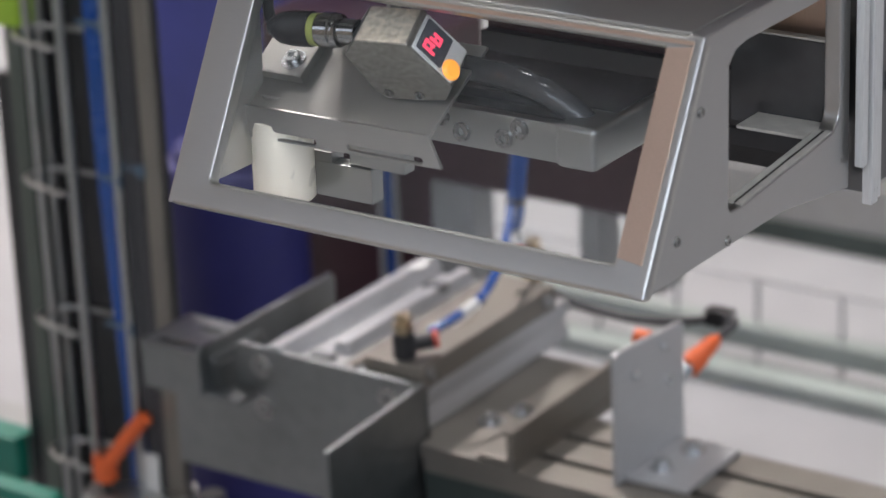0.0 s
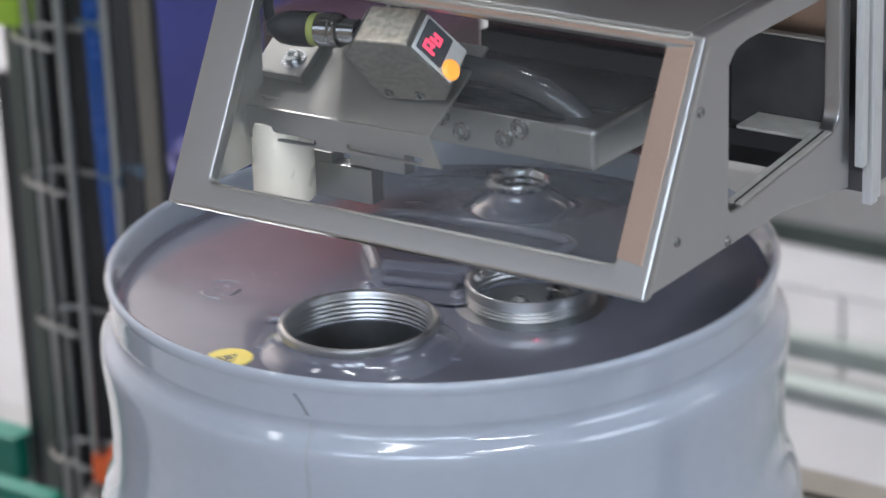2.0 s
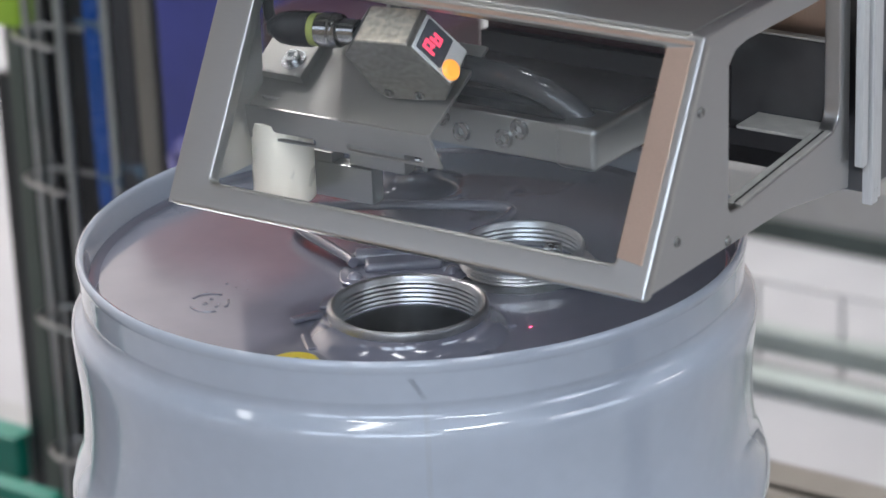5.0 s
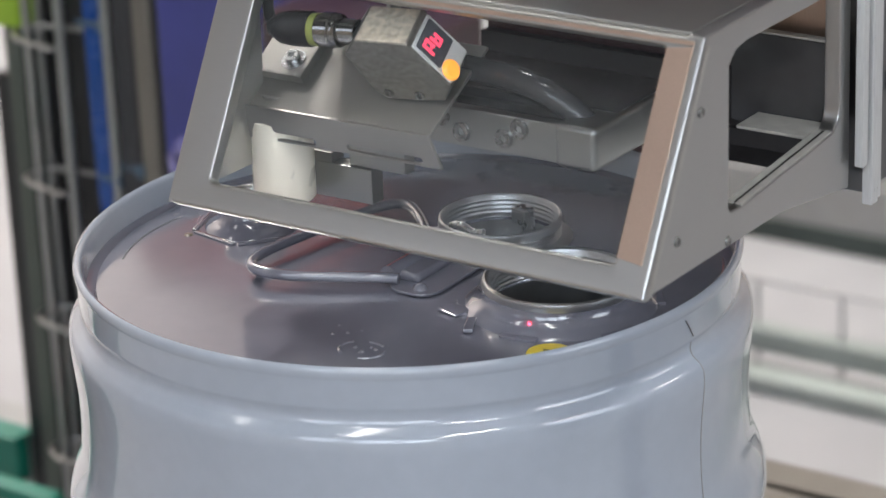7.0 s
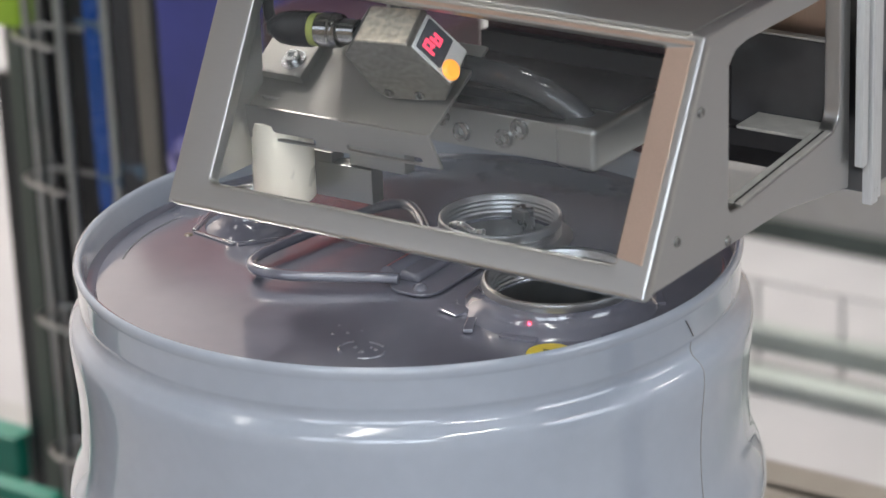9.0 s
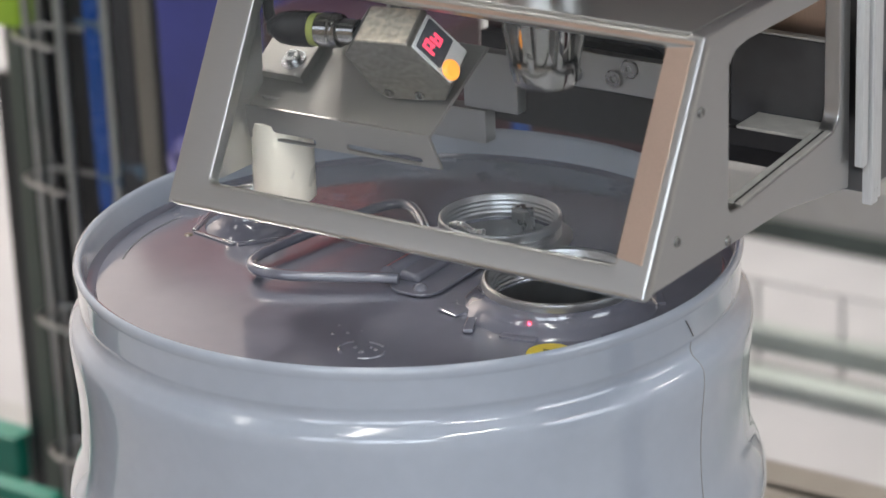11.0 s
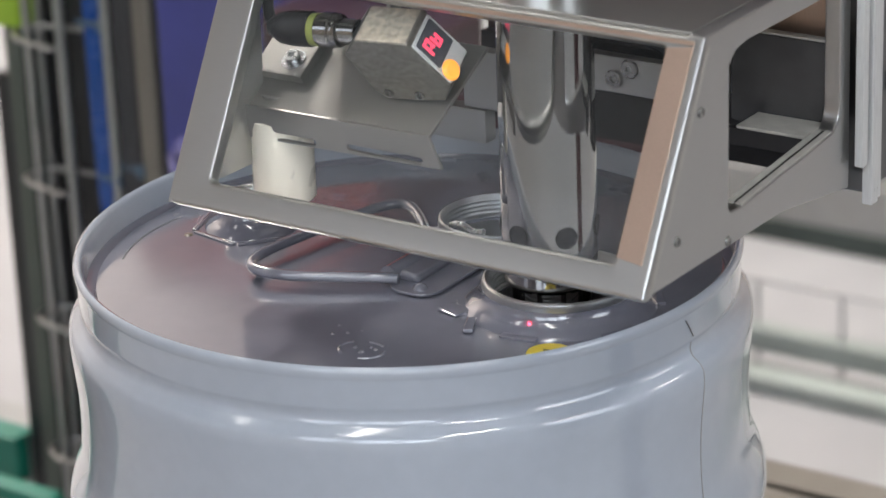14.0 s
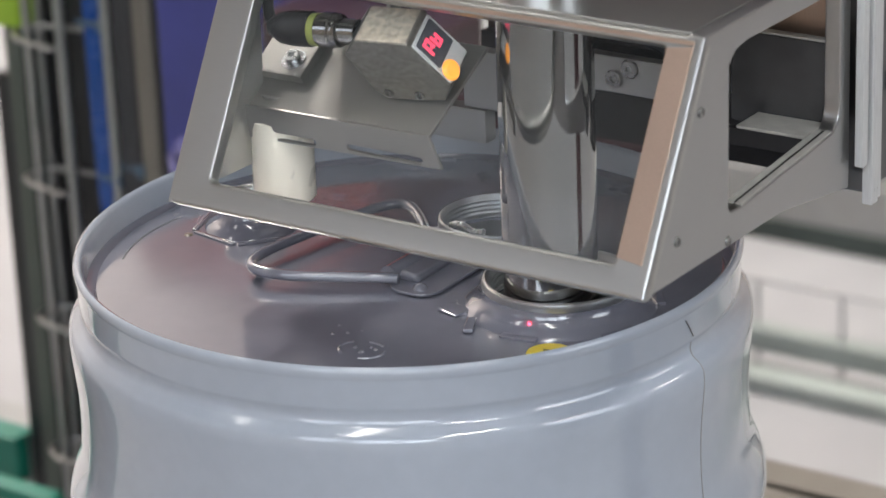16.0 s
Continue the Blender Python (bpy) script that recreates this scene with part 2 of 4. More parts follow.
def frame_to(o, u, v):
    """A matrix that takes the plane's u, v to the directions u, v, at o."""
    u, v = Vector(u).normalized(), Vector(v).normalized()
    w = u.cross(v)
    return Matrix.Translation(o) @ Matrix((u, v, w)).transposed().to_4x4()


def socket_screw(r, h, parent, at, axis=(0, 0, 1), washer=True, name="screw"):
    """A cap screw with its hexagon socket, head up along axis."""
    rot = Vector((0, 0, 1)).rotation_difference(Vector(axis)).to_matrix().to_4x4()
    m = Matrix.Translation(at) @ rot
    hexa = [(r * 0.5 * math.cos(k * math.pi / 3), r * 0.5 * math.sin(k * math.pi / 3)) for k in range(6)]
    bms = [prism(circle(0, 0, r, 20), h * 0.98, m, r * 0.08, [hexa]), prism(circle(0, 0, r * 0.8, 16), h * 0.45, m)]
    if washer:
        bms.append(prism(circle(0, 0, r * 1.75, 24), h * 0.14, m, 0.0, [circle(0, 0, r * 1.05, 16)]))
    return part(name, join(*bms), ZINC, parent)


def countersunk(r, parent, at, axis, name="screw"):
    rot = Vector((0, 0, 1)).rotation_difference(Vector(axis)).to_matrix().to_4x4()
    m = Matrix.Translation(at) @ rot
    hexa = [(r * 0.36 * math.cos(k * math.pi / 3), r * 0.36 * math.sin(k * math.pi / 3)) for k in range(6)]
    return part(name, join(revolve([(r * 1.1, -0.0002), (r * 1.1, 0.0002), (r * 0.98, 0.0001), (r * 0.93, 0.0009), (r * 0.42, 0.0009), (r * 0.36, -0.0008), (0, -0.0008)], 24, m)), SCREWM, parent)


# ---- hall ----
def hall():
    # Walls and ceiling lie out of view, toned for reflections and fill light.
    X0, X1, Y0, Y1, ZC = -3.4, 5.0, -4.0, 6.0, 4.0
    tagged(part("floor", box(X0, X1, Y0, Y1, -0.2, 0.0), FLOORM), "pale grey coated hall floor", "floor", kind="structure")
    tagged(part("ceiling", box(X0, X1, Y0, Y1, ZC, ZC + 0.15), CEILM), "plain grey hall ceiling", "ceiling", kind="structure")
    tagged(part("wall_north", box(X0, X1, Y1, Y1 + 0.2, 0, ZC), BEIGE), "plain beige hall wall", "wall", kind="structure")
    tagged(part("wall_west", box(X0 - 0.2, X0, Y0, Y1, 0, ZC), BEIGE), "plain beige hall wall", "wall", kind="structure")
    rx = frame_to((0, Y0, 0), (1, 0, 0), (0, 0, 1))
    tagged(part("wall_south", prism([(X0, 0), (X1, 0), (X1, ZC), (X0, ZC)], 0.2, rx, 0, [rounded(wx - 0.5, wx + 0.5, 2.2, 3.8, 0.02, 1) for wx in (-2.5, 0.25, 1.5, 2.75)]), TANWALL), "warm brown panelled hall wall", "wall", kind="structure")
    ry = frame_to((X1, 0, 0), (0, 1, 0), (0, 0, 1))
    tagged(part("wall_east", prism([(Y0, 0), (Y1, 0), (Y1, ZC), (Y0, ZC)], 0.2, ry, 0, [rounded(-1.0, 2.2, 2.1, 3.8, 0.02, 1)]), WALLM), "plain dark grey hall wall", "wall", kind="structure")
    for cx, cy in CEIL + [(-2.6, 2.0)]:
        lamp = thing("ceiling_light", "white strip ceiling light with glowing tube", "ceiling light", "ceiling lights", at=(cx, cy, 4.0))
        part("housing", box(-0.13, 0.13, -0.7, 0.7, -0.03, 0.0, 0.004), WHITE, lamp)
        part("tube", tube([(0, -0.62, -0.045), (0, 0.62, -0.045)], 0.014, 10, 0), TUBE_ON, lamp)


# ---- drum ----
def spun_profile():
    return [(0.1455, 0.0), (0.1495, 0.001), (0.1495, 0.012), (0.147, 0.016), (0.149, 0.03), (0.149, 0.10), (0.1505, 0.108), (0.1535, 0.116), (0.1505, 0.124), (0.149, 0.132),
            (0.1520, 0.285), (0.1524, 0.293), (0.1545, 0.301), (0.1582, 0.310), (0.1600, 0.318), (0.1604, 0.323), (0.1600, 0.328), (0.1580, 0.335), (0.1548, 0.342), (0.1530, 0.351), (0.1522, 0.366), (0.1524, 0.379), (0.1532, 0.390),
            (0.1540, 0.398), (0.1543, 0.404), (0.1540, 0.4085), (0.1522, 0.4115), (0.1492, 0.4135), (0.1476, 0.4155), (0.1472, 0.418), (0.1478, 0.4205), (0.1487, 0.4225),
            (0.1490, 0.434), (0.1497, 0.4352), (0.1501, 0.4375), (0.1496, 0.4394), (0.1483, 0.4402), (0.1469, 0.4394), (0.1462, 0.4375), (0.1457, 0.4345), (0.1448, 0.4265)]


def threaded(r, z0, z1, turns, depth, sides):
    """Heights and radii of a thread as rounded ridges."""
    out = []
    for i in range(turns * 4 + 1):
        z = z0 + (z1 - z0) * i / (turns * 4)
        out.append((r + depth * (0.5 - 0.5 * math.cos(2 * math.pi * i / 4)) * sides, z))
    return out


def drum():
    H = 0.4402
    d = thing("steel_drum", "pale blue-grey painted steel drum with open screw necks", "drum", at=(0, 0, 1.0 - H))
    part("body", revolve([(0.0, 0.006), (0.14, 0.006)] + spun_profile(), 160), PAINT, d, smooth=60)
    zl = 0.4265
    A = (0.0850, radians(-5.0))
    B = (0.0510, radians(68.5))
    C = (0.0930, radians(176))
    pos = [(r * math.cos(a), r * math.sin(a)) for r, a in (A, B, C)]
    lid_holes = [circle(*pos[0], 0.0305, 48), circle(*pos[1], 0.0262, 48)]
    part("lid", prism(circle(0, 0, 0.1446, 128), -0.0016, Matrix.Translation((0, 0, zl)), 0, lid_holes), LID_SHADED, d, "blue-grey drum lid")
    part("lid_step", revolve([(0.1449, zl + 0.0012), (0.1425, zl + 0.0010), (0.1405, zl)], 128), LID_SHADED, d)
    # open neck
    m = Matrix.Translation((*pos[0], 0))
    neck = part("open_neck", revolve([(0.043, zl - 0.0005), (0.0415, zl + 0.0012), (0.0385, zl + 0.003), (0.0358, zl + 0.0048), (0.0346, zl + 0.0072), (0.0341, zl + 0.0092)], 72, m), LID_SHADED, d)
    ring = [(0.0341, zl + 0.0092), (0.0343, zl + 0.0112), (0.0338, zl + 0.0126), (0.0327, zl + 0.0132), (0.0315, zl + 0.0126), (0.0309, zl + 0.0112)]
    part("thread", revolve(ring + threaded(0.0309, zl + 0.0108, zl + 0.0005, 5, 0.0005, -1) + [(0.0302, zl - 0.001), (0.0302, zl - 0.02)], 72, m), THREADM, neck, "bare zinc screw thread")
    part("opening", revolve([(0.0306, zl - 0.019), (0.0306, zl - 0.15), (0, zl - 0.15)], 48, m), RECESS_SHADE, neck, "drum interior, its shade painted black")
    for k in range(6):
        a = radians(k * 60 + 37)
        rot = Matrix.Translation((*pos[0], zl)) @ Matrix.Rotation(a, 4, "Z")
        part("embossed_facet", box(0.0400, 0.0448, -0.0085, 0.0085, -0.0005, 0.0012, 0.0006, rot), LID_SHADED, d)
    # second neck: screwed collar with a spring latch inside
    m = Matrix.Translation((*pos[1], 0))
    collar = part("collar", revolve([(0.0335, zl)] + threaded(0.0273, zl + 0.0006, zl + 0.0058, 3, 0.0008, 1) + [(0.0278, zl + 0.0062), (0.0284, zl + 0.0068), (0.0286, zl + 0.0095), (0.0282, zl + 0.0107), (0.0274, zl + 0.0111), (0.0267, zl + 0.0104)] + threaded(0.0266, zl + 0.0095, zl + 0.001, 4, 0.0005, -1) + [(0.0262, zl - 0.012), (0.0, zl - 0.012)], 72, m), THREADM, d, "zinc-plated threaded collar")
    rot = Matrix.Translation((*pos[1], zl)) @ Matrix.Rotation(radians(75), 4, "Z")
    part("spring_latch", join(box(0.0165, 0.0180, -0.0042, 0.0042, -0.010, 0.0105, 0.0006, rot.copy()), box(0.0105, 0.0180, -0.0042, 0.0042, 0.0090, 0.0105, 0.0006, rot.copy()), box(0.0105, 0.0119, -0.0042, 0.0042, 0.0030, 0.0092, 0.0006, rot.copy()), box(0.0080, 0.0175, -0.0042, 0.0042, -0.010, -0.0085, 0.0006, rot.copy())), ZINC, collar, "bright bent spring latch")
    part("valve_ball", revolve([(0, 0.001), (0.003, 0.0), (0.005, -0.003), (0.0055, -0.008), (0.0055, -0.011)], 20, Matrix.Translation((pos[1][0] - 0.004, pos[1][1] - 0.006, zl))), ZINC, collar)
    part("bayonet_clip", tube([(pos[1][0] - 0.014, pos[1][1] - 0.0195, zl + 0.0095), (pos[1][0] - 0.007, pos[1][1] - 0.0215, zl + 0.0125), (pos[1][0] - 0.001, pos[1][1] - 0.0225, zl + 0.0095), (pos[1][0] + 0.006, pos[1][1] - 0.0225, zl + 0.0110)], 0.0016, 8, 2), ZINC, collar)
    # small neck
    m = Matrix.Translation((*pos[2], 0))
    small = part("small_neck", revolve([(0.0235, zl - 0.0005), (0.0215, zl + 0.0016), (0.0185, zl + 0.003), (0.0158, zl + 0.005), (0.0140, zl + 0.0085), (0.0137, zl + 0.011)], 56, m), LID_SHADED, d)
    part("thread", revolve([(0.0137, zl + 0.011), (0.0145, zl + 0.0118), (0.0147, zl + 0.0138), (0.0140, zl + 0.0150), (0.0127, zl + 0.0146), (0.0120, zl + 0.0135)] + threaded(0.0119, zl + 0.013, zl, 4, 0.0008, -1) + [(0.011, zl - 0.004), (0, zl - 0.004)], 56, m), ZINC, small, "bare zinc screw thread")
    for k in range(6):
        a = radians(k * 60 + 20)
        rot = Matrix.Translation((*pos[2], zl)) @ Matrix.Rotation(a, 4, "Z")
        part("embossed_facet", box(0.0235, 0.0262, -0.0135, 0.0135, -0.001, 0.0010, 0.0006, rot), LID_SHADED, d)
    # carrying handle laid flat with its hinge plate
    bail = tube([(0.012, -0.022, 0.0045), (0.004, -0.0245, 0.0045), (-0.040, -0.0495, 0.0055), (-0.060, -0.041, 0.006), (-0.053, 0.010, 0.006), (-0.043, 0.056, 0.006), (-0.028, 0.052, 0.0055), (0.000, 0.021, 0.0045), (0.012, 0.017, 0.0045)], 0.0025, 10, 3)
    bail.transform(Matrix.Translation((0.0010, -0.0050, zl)))
    part("handle", bail, LID_SHADED, d, "painted steel wire drop handle")
    hz = Matrix.Translation((-0.0035, -0.0045, zl))
    plate = part("hinge_plate", prism(rounded(0.012, 0.037, -0.029, 0.028, 0.009, 6), 0.0014, hz @ Matrix.Translation((0, 0, 0.0006)), 0.0005), LID_SHADED, d)
    part("hinge_barrel", tube([(0.010, -0.021, 0.0045), (0.010, 0.020, 0.0045)], 0.0042, 12, 0), LID_SHADED, plate).matrix_basis = hz
    part("hinge_web", box(0.0080, 0.0240, -0.018, 0.017, 0.0012, 0.0058, 0.0021, hz.copy(), 4), LID_SHADED, plate)
    for u, v in ((0.028, -0.0225), (0.028, 0.0205)):
        part("rivet", revolve([(0, 0.0046), (0.0016, 0.0043), (0.0028, 0.0034), (0.0034, 0.0019)], 16, hz @ Matrix.Translation((u, v, 0))), LID_SHADED, plate)
    part("rivet", revolve([(0, 0.0014), (0.0018, 0.0013), (0.003, 0.0008), (0.0038, 0.0)], 16, Matrix.Translation((-0.0084, -0.0228, zl))), LID_SHADED, d)
    part("seal_tab", join(box(-0.006, 0.006, -0.005, 0.005, 0.0002, 0.0016, 0.0006, Matrix.Translation((0.0500, -0.0380, zl)) @ Matrix.Rotation(radians(-15), 4, "Z")), box(-0.0022, 0.0022, -0.007, 0.007, 0.0002, 0.0026, 0.0008, Matrix.Translation((0.0655, -0.0500, zl)) @ Matrix.Rotation(radians(25), 4, "Z"))), LID_SHADED, d)
    part("dark_spot", revolve([(0.0, 0.0006), (0.0016, 0.0005), (0.0022, 0.0)], 14, Matrix.Translation((-0.111, -0.0196, zl))), INK, d, "small dark drip")
    for a0, a1 in ((-70, 20), (55, 100), (140, 235)):
        arc = [(0.0385 + 0.0105 * math.cos(radians(a0 + (a1 - a0) * i / 6)), -0.0915 + 0.0085 * math.sin(radians(a0 + (a1 - a0) * i / 6)), zl) for i in range(7)]
        part("embossed_mark", tube(arc, 0.0006, 8, 1), LID_SHADED, d)
    for u, v, r in ((-0.004, 0.001, 0.0011), (0.001, -0.002, 0.0014), (0.005, 0.003, 0.0010), (0.002, 0.004, 0.0008), (-0.016, 0.012, 0.0007), (-0.021, 0.008, 0.0009), (-0.012, 0.017, 0.0006), (-0.024, 0.017, 0.0007)):
        part("embossed_dot", revolve([(0, r * 0.7), (r * 0.6, r * 0.55), (r, 0)], 12, Matrix.Translation((0.0385 + u, -0.0915 + v, zl))), LID_SHADED, d)
    # Thin dark arc on the left of the lid.
    lid_arc = [(-0.1185, -0.0585, zl), (-0.1250, -0.0450, zl), (-0.1290, -0.0300, zl), (-0.1300, -0.0150, zl), (-0.1290, -0.0030, zl)]
    part("lid_arc", tube(lid_arc, 0.00035, 6, 2), GUNMETAL, d, "thin dark arc")
    # yellow warning sticker
    a = radians(-27.4)
    rot = Matrix.Translation((0.1236 * math.cos(a), 0.1236 * math.sin(a), zl + 0.0003)) @ Matrix.Rotation(a + radians(95), 4, "Z")
    st = part("warning_sticker", prism(circle(0, 0, 0.0099, 40), 0.0002, rot), YELLOW, d, "round yellow warning sticker")
    part("triangle", prism([(-0.0048, -0.0036), (0.0048, -0.0036), (0, 0.0048)], 0.0002, rot @ Matrix.Translation((0, 0, 0.0002)), 0, [[(-0.0037, -0.0029), (0.0037, -0.0029), (0, 0.0034)]]), INK, st)
    part("symbol", box(-0.0013, 0.0013, -0.0023, 0.0008, 0.0002, 0.0004, 0, rot), INK, st)
    # welded side seam, down the wall
    wall = [(r + 0.0001, z) for r, z in spun_profile() if 0.32 < z < 0.426][:-1]
    a = radians(-2.0)
    part("seam", tube([(r * math.cos(a), r * math.sin(a), z) for r, z in wall[::-1]], 0.00024, 6, 1), GREYMETAL, d, "thin dark weld seam")
    part("seam_end", tube([(0.1493 * math.cos(radians(k)), 0.1493 * math.sin(radians(k)), z) for k, z in ((-4.4, 0.4325), (-3.4, 0.4290), (-2.2, 0.4235))], 0.00026, 6, 1), GUNMETAL, d, "dark paint scratch")
    return d


# ---- filling head ----
HS, HT = 0.966, Vector((0.02403, -0.03397, 0.04994))
IS, IT = 0.985, Vector((0.01060, -0.01499, 0.02203))


def head():
    h = thing("filling_station", "brushed stainless filling head with sloped window guard", "machine", at=(0, 0, 0))
    # side cheeks
    outline = [(-0.081, 1.030), (0.038, 1.0285), (0.100, 1.019), (0.100, 1.1245), (-0.0295, 1.1245)]
    hole = [(-0.0105, 1.046), (-0.0085, 1.044), (0.0, 1.0435), (0.084, 1.050), (0.0885, 1.054), (0.090, 1.060), (0.090, 1.1125), (0.006, 1.1135), (-0.004, 1.112), (-0.0095, 1.107)]
    cheek = part("cheek", prism(outline, 0.008, frame_to((0.161, 0, 0), (0, 1, 0), (0, 0, 1)), 0.0012, [hole]), BRUSHED_Y, h)
    part("groove", prism([(0.002, 1.0430), (0.083, 1.0495), (0.083, 1.0504), (0.002, 1.0440)], 0.0012, frame_to((0.1644, 0, 0), (0, 1, 0), (0, 0, 1))), RECESS_SHADE, cheek, "dark joint line")
    # Bright strips laid on for the lit inner edge of the opening.
    for x in (0.1613, 0.1657):
        part("lit_edge", prism([(0.001, 1.0434), (0.083, 1.0499), (0.083, 1.0506), (0.001, 1.0442)], 0.0029, frame_to((x + 0.0, 0, 0), (0, 1, 0), (0, 0, 1))), LIT_METAL, cheek, "bare metal edge painted bright as lit")
    part("cheek", prism(outline, 0.0025, frame_to((-0.0705, 0, 0), (0, 1, 0), (0, 0, 1)), 0.0008, [hole]), BRUSHED_Y, h)
    # sloped window frame
    u, v = Vector((1, 0, 0)), Vector((0, 0.0515, 0.0943)).normalized()
    o = Vector((0.0, -0.0812, 1.0302))
    L = 0.1072
    m = frame_to(o, u, v)
    win = rounded(-0.0505, 0.1525, 0.0125, L - 0.0055, 0.002, 3)
    part("window_frame", prism(rounded(-0.0707, 0.1692, 0, L, 0.0035, 4), -0.0075, m, 0.0034, [win]), BRUSHED, h, "brushed steel window frame")
    # Strips added over the frame to carry the painted brown reflection.
    part("stile_reflection", prism([(0.1532, 0.0150), (0.1650, 0.0135), (0.1650, L - 0.0045), (0.1532, L - 0.0062)], 0.0006, m, 0.0002), WARM_REFLECTION, h, "steel edge strip with painted brown reflection")
    part("head_reflection", prism([(-0.0400, L - 0.0040), (0.1650, L - 0.0040), (0.1650, L - 0.0022), (-0.0400, L - 0.0022)], 0.0005, m, 0.0002), WARM_REFLECTION, h, "steel edge strip with painted brown reflection")
    glass = part("window_pane", prism([(-0.054, 0.0095), (0.156, 0.0095), (0.156, L - 0.003), (-0.054, L - 0.003)], -0.0015, m @ Matrix.Translation((0, 0, -0.0075))), GLASS, h, "clear plastic window pane")
    glass.visible_shadow = False
    part("top_plate", prism([(-0.0678, -0.0255), (0.1606, -0.0255), (0.1606, 0.1648), (-0.0678, 0.1648)], 0.006, Matrix.Translation((0, 0, 1.1182)), 0.0012, [circle(0.0631, 0.022, 0.028, 40)]), BRUSHED, h)
    for y, z in ((0.0075 - 0.0415, 1.0945), (-0.054, 1.046), (-0.012, 1.032)):
        countersunk(0.002, h, (0.1691, y, z), (1, 0, 0))
    # Body added behind the head to darken the lid and redden its reflections.
    part("machine_body", box(-0.24, 0.148, 0.1725, 0.46, 1.088, 1.215, 0.006), MAROON, h, "added dark maroon body behind the head")
    # Unseen grey panel added for the top plate to reflect.
    part("reflected_panel", box(-0.235, 0.143, 0.1775, 0.455, 1.2152, 1.75, 0.006), PALEGREY, h, "added pale grey panel for the top plate's reflection")
    # Unseen arm and column added as a support.
    part("machine_arm", box(0.1482, 1.06, 0.24, 0.44, 1.52, 1.70, 0.006), MAROON, h)
    part("machine_column", box(0.92, 1.06, 0.2402, 0.4398, -0.0515, 1.5198, 0.006), MAROON, h)
    # Maroon tone gives the lid something dark to mirror.
    part("rear_plate", box(-0.0625, 0.149, 0.165, 0.172, 1.026, 1.1180, 0.001), MAROON, h)
    # upright guide post behind
    part("guide_post", box(0.150, 0.172, 0.1085, 0.150, 1.014, 1.40, 0.0015), GUNMETAL, h)
    # Black plate added so that the opening's inside looks dark.
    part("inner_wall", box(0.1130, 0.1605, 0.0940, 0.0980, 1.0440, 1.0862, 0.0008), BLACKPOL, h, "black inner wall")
    part("wall_cap", box(0.1130, 0.1605, 0.0935, 0.0985, 1.0864, 1.0876, 0.0004), LIT_METAL, h, "bare metal edge painted bright as lit")
    # Panel added for the painted brown reflection seen above the inner wall.
    part("reflection_panel", box(0.1130, 0.1605, 0.1050, 0.1065, 1.0700, 1.1178, 0.0005), WARM_REFLECTION, h, "steel panel with painted brown reflection")
    part("inner_ledge", box(0.1270, 0.1602, 0.0730, 0.0936, 1.0484, 1.0500, 0.0005), LIT_METAL, h, "worn bare metal ledge painted bright as lit")
    # Black strip makes the dark band under the ledge.
    part("ledge_skirt", box(0.1180, 0.1602, 0.0745, 0.0775, 1.0400, 1.0480, 0.0005), BLACK, h, "black strip under the ledge")
    part("guide_rail", box(0.1722, 0.1762, 0.098, 0.1035, 1.03, 1.40, 0.0006), RAILM, h)
    part("guide_rail", box(0.1722, 0.1772, 0.106, 0.1125, 1.01, 1.40, 0.0006), RAILM, h)
    part("guide_rail", box(0.1722, 0.1752, 0.1145, 0.1195, 1.01, 1.40, 0.0006), RAILM, h)
    for z in (1.06, 1.16):
        socket_screw(0.0045, 0.005, h, (0.1722, 0.132, z), (1, 0, 0), False)
    # fixed black strip behind the nozzle
    part("black_strip", box(-0.062, 0.148, 0.158, 0.1645, 0.998, 1.044, 0.0008), BLACK, h)
    return h


